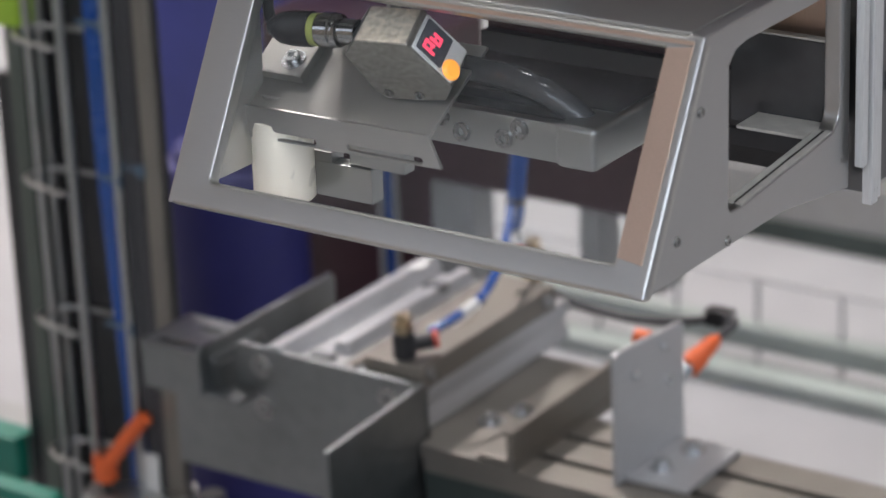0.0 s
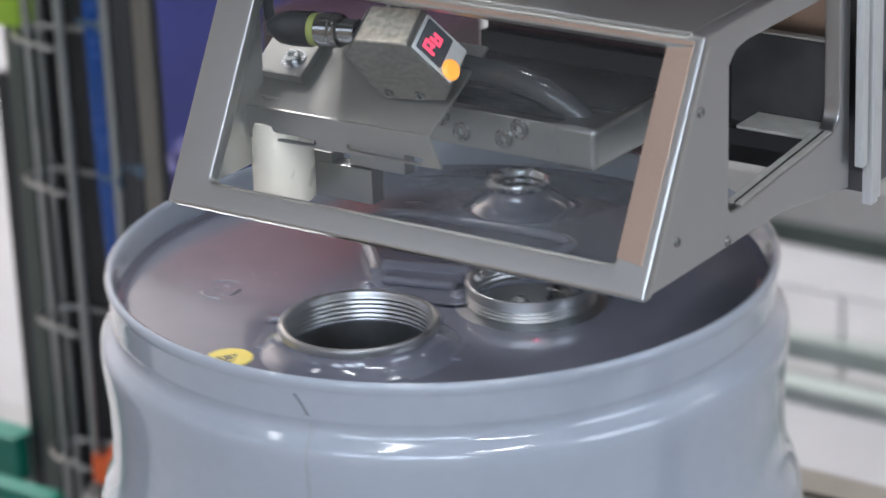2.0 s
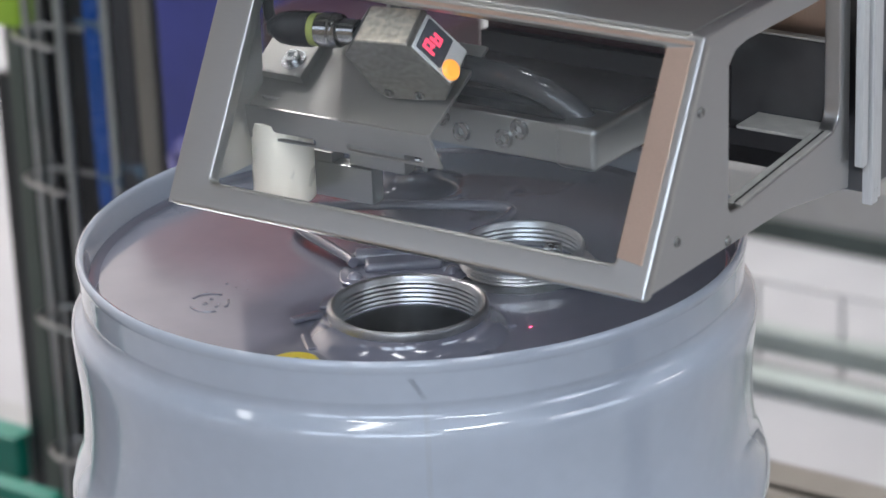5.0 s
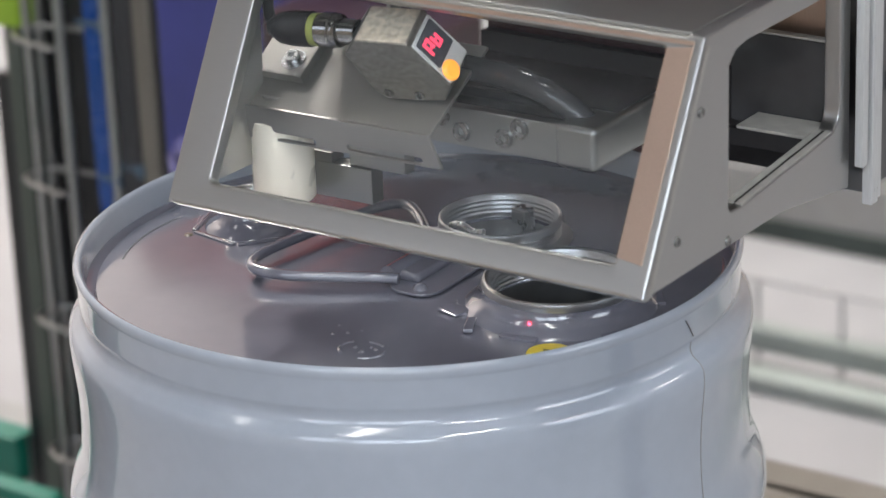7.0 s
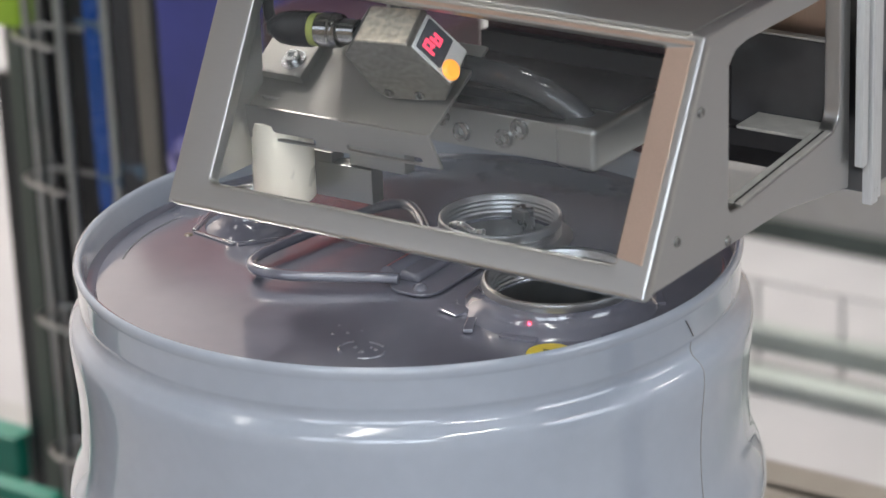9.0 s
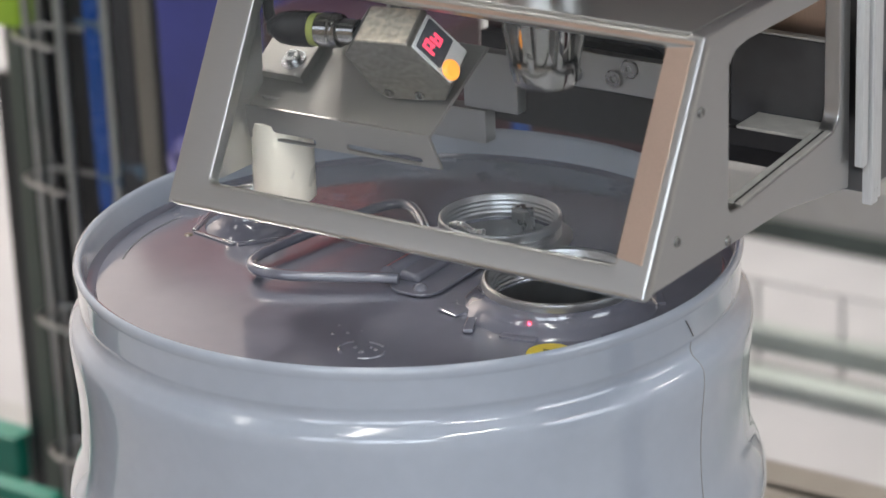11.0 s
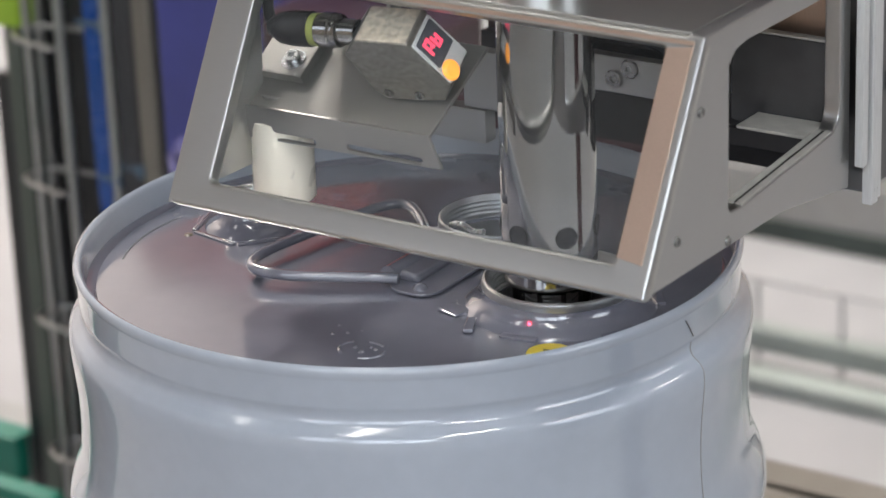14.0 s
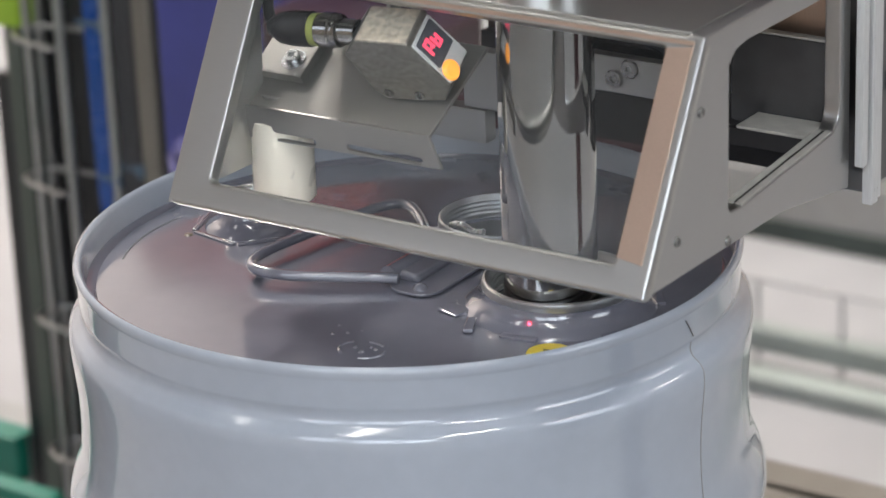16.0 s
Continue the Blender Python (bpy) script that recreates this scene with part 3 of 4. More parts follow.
def sensor():
    s = thing("laser_sensor", "steel laser distance sensor on a bent slotted bracket", "sensor")
    y, z = -0.044, 1.0635
    up, nrm = Vector((0, 0.84, 0.544)).normalized(), Vector((0, -0.544, 0.84)).normalized()
    m = frame_to((0, y, z), (1, 0, 0), up)
    lip = frame_to((0, y, z), (1, 0, 0), (0, -0.15, 0.99))
    part("bracket", join(prism([(-0.0600, 0.0025), (0.0418, 0.0035), (0.0446, 0.0560), (-0.0600, 0.0540)], -0.002, m, 0.0006),
                         prism([(-0.0600, 0.0030), (0.0438, 0.0042), (0.0490, -0.0113), (-0.0600, -0.0131)], -0.002, lip, 0.0006, [rounded(-0.0512, -0.0165, -0.0112, -0.0084, 0.0013, 4), rounded(0.0002, 0.0395, -0.0102, -0.0074, 0.0013, 4)])), BRACKETM, s, "bent steel bracket with slots")
    part("clamp_plate", box(-0.0585, -0.0320, 0.0190, 0.0440, 0.0003, 0.005, 0.0008, m), BRACKETM, s)
    socket_screw(0.0033, 0.0035, s, m @ Vector((-0.0406, 0.0280, 0.005)), nrm, True)
    # housing, its profile across the bracket
    hm = Matrix.Translation(m @ Vector((0.0030, 0.018, 0.0008))) @ Matrix.Rotation(radians(6), 4, nrm) @ frame_to((0, 0, 0), (1, 0, 0), nrm)
    prof = [(0.0055, 0.0045), (0.010, 0.0), (0.0265, 0.0), (0.0390, 0.0012), (0.0452, 0.0108), (0.0335, 0.0370), (0.0079, 0.0374), (-0.0005, 0.0280)]
    body = part("sensor_housing", prism(prof, -0.0205, hm, 0.001), WORN, s, "worn steel sensor housing")
    # Pale speckled sheet laid over the housing's top face.
    part("pale_plate", prism([(0.0087, 0.0008), (0.0326, 0.0008), (0.0326, 0.0197), (0.0087, 0.0197)], -0.0004, hm @ frame_to((0, 0.0377, 0), (1, -0.0164, 0), (0, 0, -1)) , 0.0001), SPECKLED_PLATE, body, "pale speckled plate")
    fm = hm @ frame_to((0.0452, 0.0108, 0.0), (0, 0, -1), (-0.0117, 0.0262, 0))
    part("bezel", prism(rounded(0.0012, 0.0195, 0.001, 0.0262, 0.001, 3), 0.0008, fm @ Matrix.Translation((0, 0, 0)), 0.0002), WHITE, body, "pale display bezel")
    part("display", prism(rounded(0.0026, 0.0182, 0.0095, 0.0248, 0.0008, 3), 0.0003, fm @ Matrix.Translation((0, 0, 0.0008))), DISPLAY_GLASS, body, "dark display window")
    for a, b, c, e in ((0.0048, 0.0062, 0.0150, 0.0222), (0.0048, 0.0092, 0.0208, 0.0222), (0.0080, 0.0094, 0.0165, 0.0222), (0.0062, 0.0092, 0.0172, 0.0184), (0.0102, 0.0116, 0.0142, 0.0205), (0.0102, 0.0144, 0.0142, 0.0155), (0.0131, 0.0145, 0.0142, 0.0196), (0.0112, 0.0142, 0.0172, 0.0183)):
        part("digit_segment", box(a, b, c, e, 0.0011, 0.0014, 0, fm), DISPLAY, body, "glowing red digit")
    part("button", revolve([(0.0, 0.0022), (0.0036, 0.0019), (0.0046, 0.0008), (0.0046, 0.0)], 24, fm @ Matrix.Translation((0.0060, 0.0045, 0.0008))), LAMP_ON, body, "glowing amber button")
    for u in (0.0125, 0.0275):
        countersunk(0.0020, body, hm @ Vector((u, 0.0045, 0.0003)), hm.to_3x3() @ Vector((0, 0, 1)))
    # plug and cable
    cm = hm @ Matrix.Translation((0.0040, 0.0315, -0.010)) @ Matrix.Rotation(radians(-90), 4, "Y")
    part("plug_nut", revolve([(0.0055, 0.0), (0.0055, 0.008), (0.0072, 0.0085), (0.0075, 0.010), (0.0072, 0.0118), (0.0078, 0.0122), (0.0078, 0.0168), (0.0068, 0.0175), (0.0068, 0.020), (0.0, 0.020)], 28, cm), CHROME, s, "knurled steel plug nut")
    part("plug_ring", revolve([(0.0066, 0.019), (0.0072, 0.0195), (0.0072, 0.0225), (0.0, 0.0225)], 28, cm), OLIVE, s, "dull green ring")
    part("cable_boot", revolve([(0.0068, 0.022), (0.0078, 0.023), (0.0078, 0.032), (0.007, 0.038), (0.0035, 0.044), (0.0, 0.044)], 28, cm), BLACK, s, "black plug boot")
    e = cm @ Vector((0, 0, 0.040))
    p = [e, e + Vector((-0.006, 0.001, 0.003)), e + Vector((-0.010, 0.006, 0.014)), e + Vector((-0.002, 0.014, 0.030)), e + Vector((0.012, 0.030, 0.042))]
    part("cable", tube(p, 0.0026, 10, 2), BLACK, s)
    return s


def drip_tray():
    """Catch pan with steel front that covers the nozzle and slides away."""
    t = thing("drip_tray", "black drip pan in a bolted steel holder", "tray")
    X1, Y0, Z0, Z1 = 0.1093, -0.015, 1.0525, 1.0720
    front = part("front_bar", box(0.005, X1 - 0.018, Y0, Y0 + 0.006, Z0 + 0.001, Z1 - 0.001, 0.0008), TRAYM, t)
    part("corner_block", box(X1 - 0.020, X1, Y0 - 0.002, Y0 + 0.07, Z0, Z1, 0.0028, None, 3), TRAYM, t, "milled steel corner block")
    for x, z in ((0.034, 0.0135), (0.0445, 0.0075), (0.066, 0.0078), (0.074, 0.0135)):
        countersunk(0.0042, front, (x - 0.003, Y0 - 0.0002, Z0 + z), (0, -1, 0))
    part("pan", prism([(0.0, Y0 + 0.007), (X1 - 0.006, Y0 + 0.007), (X1 - 0.006, Y0 + 0.075), (0.0, Y0 + 0.075)], 0.012, Matrix.Translation((0, 0, Z0 + 0.004)), 0.001), BLACKPOL, t, "polished black pan")
    part("drain_hose", tube([(0.010, Y0 + 0.012, Z1 + 0.011), (0.045, Y0 + 0.012, Z1 + 0.013), (0.075, Y0 + 0.012, Z1 + 0.010), (0.094, Y0 + 0.014, Z1 - 0.002), (0.098, Y0 + 0.018, Z1 - 0.012)], 0.0062, 16, 3), BLACKPOL, t, "black glossy drain hose")
    part("cover", box(0.0, X1 - 0.003, Y0 + 0.022, Y0 + 0.070, Z1 - 0.004, Z1 + 0.0005, 0.001), BLACKPOL, t, "black cover plate")
    part("stop_lug", join(box(-0.0385, -0.0075, -0.0150, -0.006, 1.0175, 1.0340, 0.0008), box(-0.0400, -0.0285, -0.0155, -0.006, 1.0342, 1.0390, 0.0004), box(-0.0200, 0.0100, -0.0140, -0.006, 1.0342, 1.0625, 0.0008)), TRAYM, t, "milled steel lug")
    return t


def nozzle():
    """The filling lance; its own origin is the centre of the side holes."""
    n = thing("filling_nozzle", "polished stainless filling lance with side holes", "nozzle")
    R = 0.0206
    tubew = part("lance_tube", revolve([(R, 0.60), (R, 0.006), (R, -0.0115), (R - 0.0008, -0.0122), (R - 0.0008, -0.0132), (R, -0.0138), (R, -0.0235), (R - 0.0006, -0.0245), (R - 0.0022, -0.0262)], 72), CHROME, n)
    for k in range(6):
        a = radians(k * 60 - 37.5)
        mm = Matrix.Rotation(a, 4, "Z") @ Matrix.Translation((R - 0.0002, 0, 0)) @ Matrix.Rotation(radians(90), 4, "Y")
        part("side_hole", revolve([(0.0050, 0.0003), (0.0044, 0.0005), (0.0042, 0.0002), (0, 0.0002)], 24, mm), RECESS_SHADE, tubew, "drilled side hole, its shade a black disc")
    part("tip_core", revolve([(0.0150, -0.0240), (0.0145, -0.045), (0.0125, -0.060), (0.0120, -0.066), (0.0, -0.067)], 48), CHROME, n)
    for k in range(8):
        a = radians(k * 45 + 10)
        fin = prism([(0.012, -0.0245), (0.0192, -0.0245), (0.0186, -0.042), (0.0152, -0.0575), (0.012, -0.0585)], 0.0026, Matrix.Rotation(a, 4, "Z") @ frame_to((0, 0.0013, 0), (1, 0, 0), (0, 0, 1)), 0.0004)
        part("fin", fin, CHROME, n)
    part("tip_ring", revolve([(0.0148, -0.0565), (0.0152, -0.0580), (0.0142, -0.064), (0.0132, -0.0668), (0.0, -0.0670)], 48), CHROME, n)
    return n


def bright_roller():
    r = thing("guide_roller", "polished steel guide pin inside the guard, highlight painted cream", "pin", at=(-0.0445, -0.030, 0))
    part("pin", revolve([(0.0, 1.0200), (0.0128, 1.0200), (0.0140, 1.0212), (0.0140, 1.0580), (0.0128, 1.0592), (0.0, 1.0592)], 40), PIN_HIGHLIGHT, r)
    part("collar", revolve([(0.0, 1.0592), (0.008, 1.0592), (0.008, 1.0690), (0.0, 1.0690)], 24), SATIN, r)
    return r


# ---- clamping station behind the drum ----
def station():
    s = thing("clamping_station", "aluminium slide unit bolted on a slotted rail", "machine")
    plate = part("base_plate", prism([(-0.62, 0.623), (-0.4265, 0.623), (-0.4265, 0.605), (-0.3445, 0.605), (-0.3445, 0.792), (-0.62, 0.792)], 0.010, Matrix.Translation((0, 0, 0.540)), 0.0012), ALU_DULL, s)
    # slide: stacked profiles running away from the drum
    xs, y0, y1 = -0.4335, 0.622, 0.830
    sl = part("slide_body", prism([(-0.585, 0.5505), (xs, 0.5505), (xs, 0.5605), (xs - 0.003, 0.564), (xs - 0.003, 0.570), (xs, 0.5735), (xs, 0.583), (-0.585, 0.583)], y1 - y0, frame_to((0, y1, 0), (1, 0, 0), (0, 0, 1)), 0.0012), ALU, s)
    part("top_bar", box(-0.4860, xs + 0.0005, y0, y1 - 0.02, 0.5832, 0.6033, 0.0012), ALU_DULL, s, "flat aluminium carriage bar")
    for y in (y0 + 0.012, y1 - 0.034):
        socket_screw(0.0045, 0.003, sl, (xs + 0.0006, y, 0.594), (1, 0, 0), False)
    part("guide_bar", prism([(0, 0), (0.020, 0), (0.0155, 0.0125), (0.0045, 0.0125)], y1 - y0 + 0.01, frame_to((-0.5760, y1 + 0.004, 0.5832), (1, 0, 0), (0, 0, 1)), 0.0008), ALU, s)
    part("guide_bar", prism([(0, 0), (0.018, 0), (0.014, 0.010), (0.004, 0.010)], y1 - y0 - 0.035, frame_to((-0.5380, y1 - 0.003, 0.5832), (1, 0, 0), (0, 0, 1)), 0.0008), ALU, s)
    part("guide_bar", box(-0.5110, -0.5030, y0 + 0.004, y1, 0.5832, 0.5880, 0.0006), ALU_DULL, s)
    part("end_stop", box(-0.5400, -0.5200, y0 + 0.004, y0 + 0.013, 0.5832, 0.5925, 0.0008), SHEET, s)
    part("end_stop", box(-0.5400, -0.5220, y0 + 0.158, y0 + 0.170, 0.5832, 0.5945, 0.0008), SHEET, s)
    for x, dy in ((-0.447, 0.16), (-0.4640, 0.128)):
        part("cap_hole", revolve([(0.0045, 0.6036), (0.0035, 0.6038), (0.003, 0.6034), (0, 0.6034)], 20, Matrix.Translation((x, y0 + dy, 0))), RECESS_SHADE, sl)
    for k in range(3):
        part("marking", box(-0.4640 + 0.006 * k, -0.4632 + 0.006 * k, 0.697 + 0.004 * k, 0.716 + 0.004 * k, 0.6034, 0.6036, 0), INK if k != 1 else WHITE, sl, "small printed marking")
    part("label", box(-0.5680, -0.5565, y1 - 0.03, y1 - 0.012, 0.5958, 0.5961, 0.0), WHITE, sl)
    # front push plate with its bent wing
    fp = part("push_plate", prism([(-0.603, 0.5355), (-0.603, 0.5895), (-0.600, 0.592), (-0.4305, 0.5922), (-0.4275, 0.589), (-0.4275, 0.490), (-0.603, 0.490)], 0.006, frame_to((0, 0.6215, 0), (1, 0, 0), (0, 0, 1)), 0.0012), SHEET, s, "zinc-plated push plate")
    part("wing", prism([(0.495, 0.44), (0.621, 0.44), (0.621, 0.5922), (0.618, 0.5935), (0.497, 0.5885), (0.495, 0.5865)], 0.005, frame_to((-0.4325, 0, 0), (0, 1, 0), (0, 0, 1)), 0.0012), SHEET, fp)
    for x, z in ((-0.5786, 0.5764), (-0.5785, 0.5412), (-0.4607, 0.5761)):
        countersunk(0.0085, fp, (x, 0.6153, z), (0, -1, 0))
    part("lower_beam", prism(rounded(-0.668, -0.4345, 0.475, 0.5375, 0.002, 2), 0.030, frame_to((0, 0.647, 0), (1, 0, 0), (0, 0, 1)), 0.0015), SHEET, s, "zinc-plated cross beam")
    # rear guide sheet and slotted ear
    part("guide_sheet", prism([(0.590, 0.552), (0.770, 0.552), (0.770, 0.588), (0.766, 0.5925), (0.594, 0.5925), (0.590, 0.588)], 0.005, frame_to((-0.6240, 0, 0), (0, 1, 0), (0, 0, 1)), 0.0012), SHEET, s, "upright zinc guide sheet")
    part("sheet_foot", box(-0.6185, -0.585, 0.592, 0.768, 0.5505, 0.5545, 0.0008), SHEET, s)
    part("slotted_ear", prism(rounded(-0.690, -0.615, 0.603, 0.668, 0.004, 3), 0.006, Matrix.Translation((0, 0, 0.574)), 0.001, [rounded(-0.682, -0.628, 0.612, 0.619, 0.0034, 4), rounded(-0.665, -0.628, 0.645, 0.652, 0.0034, 4)]), SHEET, s, "slotted zinc ear")
    part("ear_block", box(-0.690, -0.612, 0.606, 0.668, 0.5405, 0.5738, 0.001), SHEET, s)
    # angle iron on the base plate
    part("angle_iron", join(box(-0.3500, -0.3450, 0.606, 0.786, 0.5505, 0.577, 0.001), box(-0.3755, -0.3502, 0.606, 0.786, 0.5505, 0.5545, 0.001)), ALU_DULL, s)
    for x, y in ((-0.4005, 0.664), (-0.3905, 0.6905)):
        socket_screw(0.0052, 0.0065, plate, (x, y, 0.5503))
    # sensor bracket on the rail
    br = part("sensor_bracket", join(prism([(0.622, 0.5465), (0.720, 0.5465), (0.720, 0.637), (0.717, 0.6395), (0.626, 0.6490), (0.622, 0.6470)], 0.004, frame_to((-0.2700, 0, 0), (0, 1, 0), (0, 0, 1)), 0.0008), box(-0.2660, -0.2150, 0.632, 0.712, 0.5465, 0.5505, 0.0008)), ALU, s, "bent aluminium sensor bracket")
    part("backing", prism([(0.640, 0.560), (0.700, 0.560), (0.700, 0.632), (0.640, 0.632)], 0.010, frame_to((-0.2805, 0, 0), (0, 1, 0), (0, 0, 1)), 0.001), SHEET, br)
    for x, y in ((-0.2495, 0.6575), (-0.2440, 0.6930)):
        socket_screw(0.0052, 0.0075, br, (x, y, 0.5506))
    for y, z in ((0.6480, 0.6235), (0.6900, 0.6310), (0.6960, 0.6020)):
        part("hex_nut", prism([(0.0036 * math.cos(k * math.pi / 3), 0.0036 * math.sin(k * math.pi / 3)) for k in range(6)], 0.003, frame_to((-0.2660, y, z), (0, 1, 0), (0, 0, 1)), 0.0003), ZINC, br)
    return s


def slotted_rail():
    r = thing("slotted_rail", "aluminium profile rail with two dark slots", "rail")
    y = 0.606
    segs = [(0.0, 0.030), (0.0385, 0.0685), (0.077, 0.110)]
    for a, b in segs:
        part("land", box(-0.424, 0.40, y + a, y + b, 0.528, 0.5460, 0.0008), ALU_DULL, r)
    part("web", box(-0.424, 0.40, y + 0.001, y + 0.109, 0.500, 0.5278, 0.001), DARKGREEN, r)
    return r


def bench():
    b = thing("machine_bench", "grey-green steel machine bench under the rail", "bench")
    part("skirt", box(-0.43, 0.45, 0.612, 0.80, 0.40, 0.4995, 0.002), DARKGREEN, b)
    for x in (-0.42, 0.38):
        part("leg", box(x, x + 0.06, 0.66, 0.72, 0.0, 0.3998, 0.002), GREYMETAL, b)
    return b


def air_lines():
    for n, (x, y) in enumerate(((-0.4557, 0.6330), (-0.4770, 0.8480))):
        e = thing("air_fitting", "black and brass push-in elbow fitting", "fitting", "air fittings", at=(x, y, 0.6036 if n == 0 else 0.5860))
        part("barrel", revolve([(0, 0), (0.0078, 0), (0.0088, 0.001), (0.0088, 0.018), (0.0082, 0.0195), (0, 0.0195)], 28), BLACK if n == 0 else BRASS, e)
        part("brass_screw", revolve([(0.0055, 0.0195), (0.0055, 0.023), (0.0075, 0.0235), (0.0075, 0.027), (0.004, 0.0275), (0.004, 0.0295), (0.0062, 0.030), (0.0062, 0.034), (0.005, 0.035), (0.0, 0.035)], 24), BRASS, e, "brass flow screw")
        a = radians(42) if n == 0 else radians(150)
        m = Matrix.Translation((0, 0, 0.0095)) @ Matrix.Rotation(a, 4, "Z") @ Matrix.Rotation(radians(82), 4, "Y")
        part("elbow", revolve([(0.0062, 0.006), (0.0066, 0.022), (0.0, 0.022)], 24, m), BLACK, e)
        part("release_ring", revolve([(0.0068, 0.0222), (0.0074, 0.023), (0.0074, 0.0255), (0.004, 0.0265), (0.0, 0.0265)], 24, m), RED, e, "red release ring")
    t = tagged(part("air_hose", tube([(-0.4430, 0.648, 0.6210), (-0.4334, 0.665, 0.6265), (-0.4305, 0.700, 0.6300), (-0.4450, 0.745, 0.6330), (-0.4610, 0.783, 0.6410), (-0.4775, 0.815, 0.6480), (-0.4845, 0.830, 0.6586), (-0.4815, 0.830, 0.6856), (-0.4770, 0.830, 0.7194), (-0.4750, 0.830, 0.860)], 0.0036, 12, 3), BLUETUBE), "blue plastic air hose", "hose")
    part("hose_label", tube([(-0.4318, 0.675, 0.6282), (-0.4309, 0.694, 0.6297)], 0.0042, 12, 0), WHITE, t, "white printed sleeve")
    t = tagged(part("air_hose", tube([(-0.4850, 0.842, 0.6204), (-0.4870, 0.838, 0.6300), (-0.4800, 0.835, 0.6440), (-0.4790, 0.834, 0.6570), (-0.4760, 0.834, 0.6856), (-0.4710, 0.834, 0.7194), (-0.4690, 0.834, 0.860)], 0.0036, 12, 3), BLUETUBE), "blue plastic air hose", "hose")
    part("hose_sleeve", tube([(-0.4856, 0.841, 0.6215), (-0.4862, 0.8385, 0.6320)], 0.0044, 12, 0), WHITE, t, "white printed sleeve")
    part("hose_tie", revolve([(0.0078, -0.003), (0.0090, 0), (0.0078, 0.003), (0.0068, 0)], 20, Matrix.Translation((-0.4815, 0.832, 0.6586)), closed=True), BLACK, t, "black cable tie")


def sensor_plug():
    p = thing("cable_plug", "orange sensor plug with grey cable", "plug")
    m = Matrix.Translation((-0.2692, 0.730, 0.5970)) @ Vector((0, 0, 1)).rotation_difference(Vector((0.0054, 0.030, 0.0105))).to_matrix().to_4x4()
    part("nut", revolve([(0.005, -0.012), (0.0068, -0.010), (0.0068, 0.0), (0, 0.0)], 20, m), ZINC, p)
    part("boot", revolve([(0.0, 0.0), (0.0088, 0.0), (0.0092, 0.003), (0.0086, 0.014), (0.0072, 0.017), (0.0068, 0.026), (0.0056, 0.034), (0.0034, 0.038), (0.0, 0.038)], 24, m), ORANGE, p, "orange plastic boot")
    e = m @ Vector((0, 0, 0.036))
    pts = [e, (-0.2625, 0.776, 0.6100), (-0.2616, 0.790, 0.6110), (-0.2688, 0.802, 0.6095), (-0.2801, 0.810, 0.6059), (-0.2951, 0.815, 0.5996), (-0.3277, 0.820, 0.5889), (-0.3661, 0.825, 0.5802), (-0.4052, 0.830, 0.5783), (-0.4402, 0.840, 0.5760), (-0.470, 0.85, 0.580)]
    part("cable", tube(pts, 0.0036, 10, 3), CABLE, p, "grey sensor cable")
    part("cable_clip", join(box(-0.008, 0.008, -0.006, 0.006, -0.007, 0.003, 0.002, Matrix.Translation((-0.2900, 0.813, 0.6030))), box(-0.010, 0.012, -0.007, 0.007, 0.0032, 0.0075, 0.002, Matrix.Translation((-0.2880, 0.813, 0.6030)))), BLACK, p)
    tagged(part("sensor_barrel", revolve([(0, 0), (0.006, 0), (0.006, 0.012), (0, 0.012)], 20, Matrix.Translation((-0.283, 0.680, 0.6385)) @ Matrix.Rotation(radians(90), 4, "Y")), ORANGE), "orange proximity sensor behind the bracket", "sensor")


# ---- upright with cables ----
def wire_basket():
    w = thing("cable_basket", "zinc wire cable basket on an upright", "cable tray")
    for x, y in ((-0.8855, 0.720), (-0.851, 0.722), (-0.905, 0.756), (-0.8025, 0.7235)):
        part("long_wire", tube([(x, y, 0.05), (x, y, 1.25)], 0.0034 if y < 0.721 else 0.0045, 10, 0), WIREM, w)
    for k in range(-2, 5):
        z = 0.3862 + 0.1272 * k
        part("cross_wire", tube([(-0.851, 0.712, z - 0.003), (-0.909, 0.716, z), (-0.907, 0.758, z), (-0.80, 0.760, z)], 0.0026, 8, 2), WIREM, w)
    return w


def upright():
    u = thing("machine_upright", "aluminium machine upright with dark channel", "post")
    part("profile", box(-0.7740, -0.7565, 0.722, 0.732, 0.02, 1.30, 0.002), ALU_DULL, u)
    part("channel_back", box(-0.925, -0.8000, 0.762, 0.766, 0.02, 1.30, 0.001), BLACK, u)
    part("seal", box(-0.7563, -0.7530, 0.726, 0.731, 0.02, 1.30, 0.001), BLACK, u)
    part("left_flange", box(-0.9265, -0.9085, 0.735, 0.755, 0.02, 0.768, 0.002), FLANGE, u)
    part("left_edge", box(-0.9420, -0.9267, 0.737, 0.757, 0.02, 0.725, 0.001), BLACK, u)
    part("side_cover", box(-0.9600, -0.9060, 0.733, 0.756, 0.7685, 1.30, 0.003), LIME, u, "lime green cover")
    part("channel_side", box(-0.8000, -0.7860, 0.746, 0.750, 0.02, 1.30, 0.001), BLACK, u)
    part("base_foot", box(-0.95, -0.74, 0.70, 0.82, 0.0, 0.02, 0.002), GREYMETAL, u)
    return u


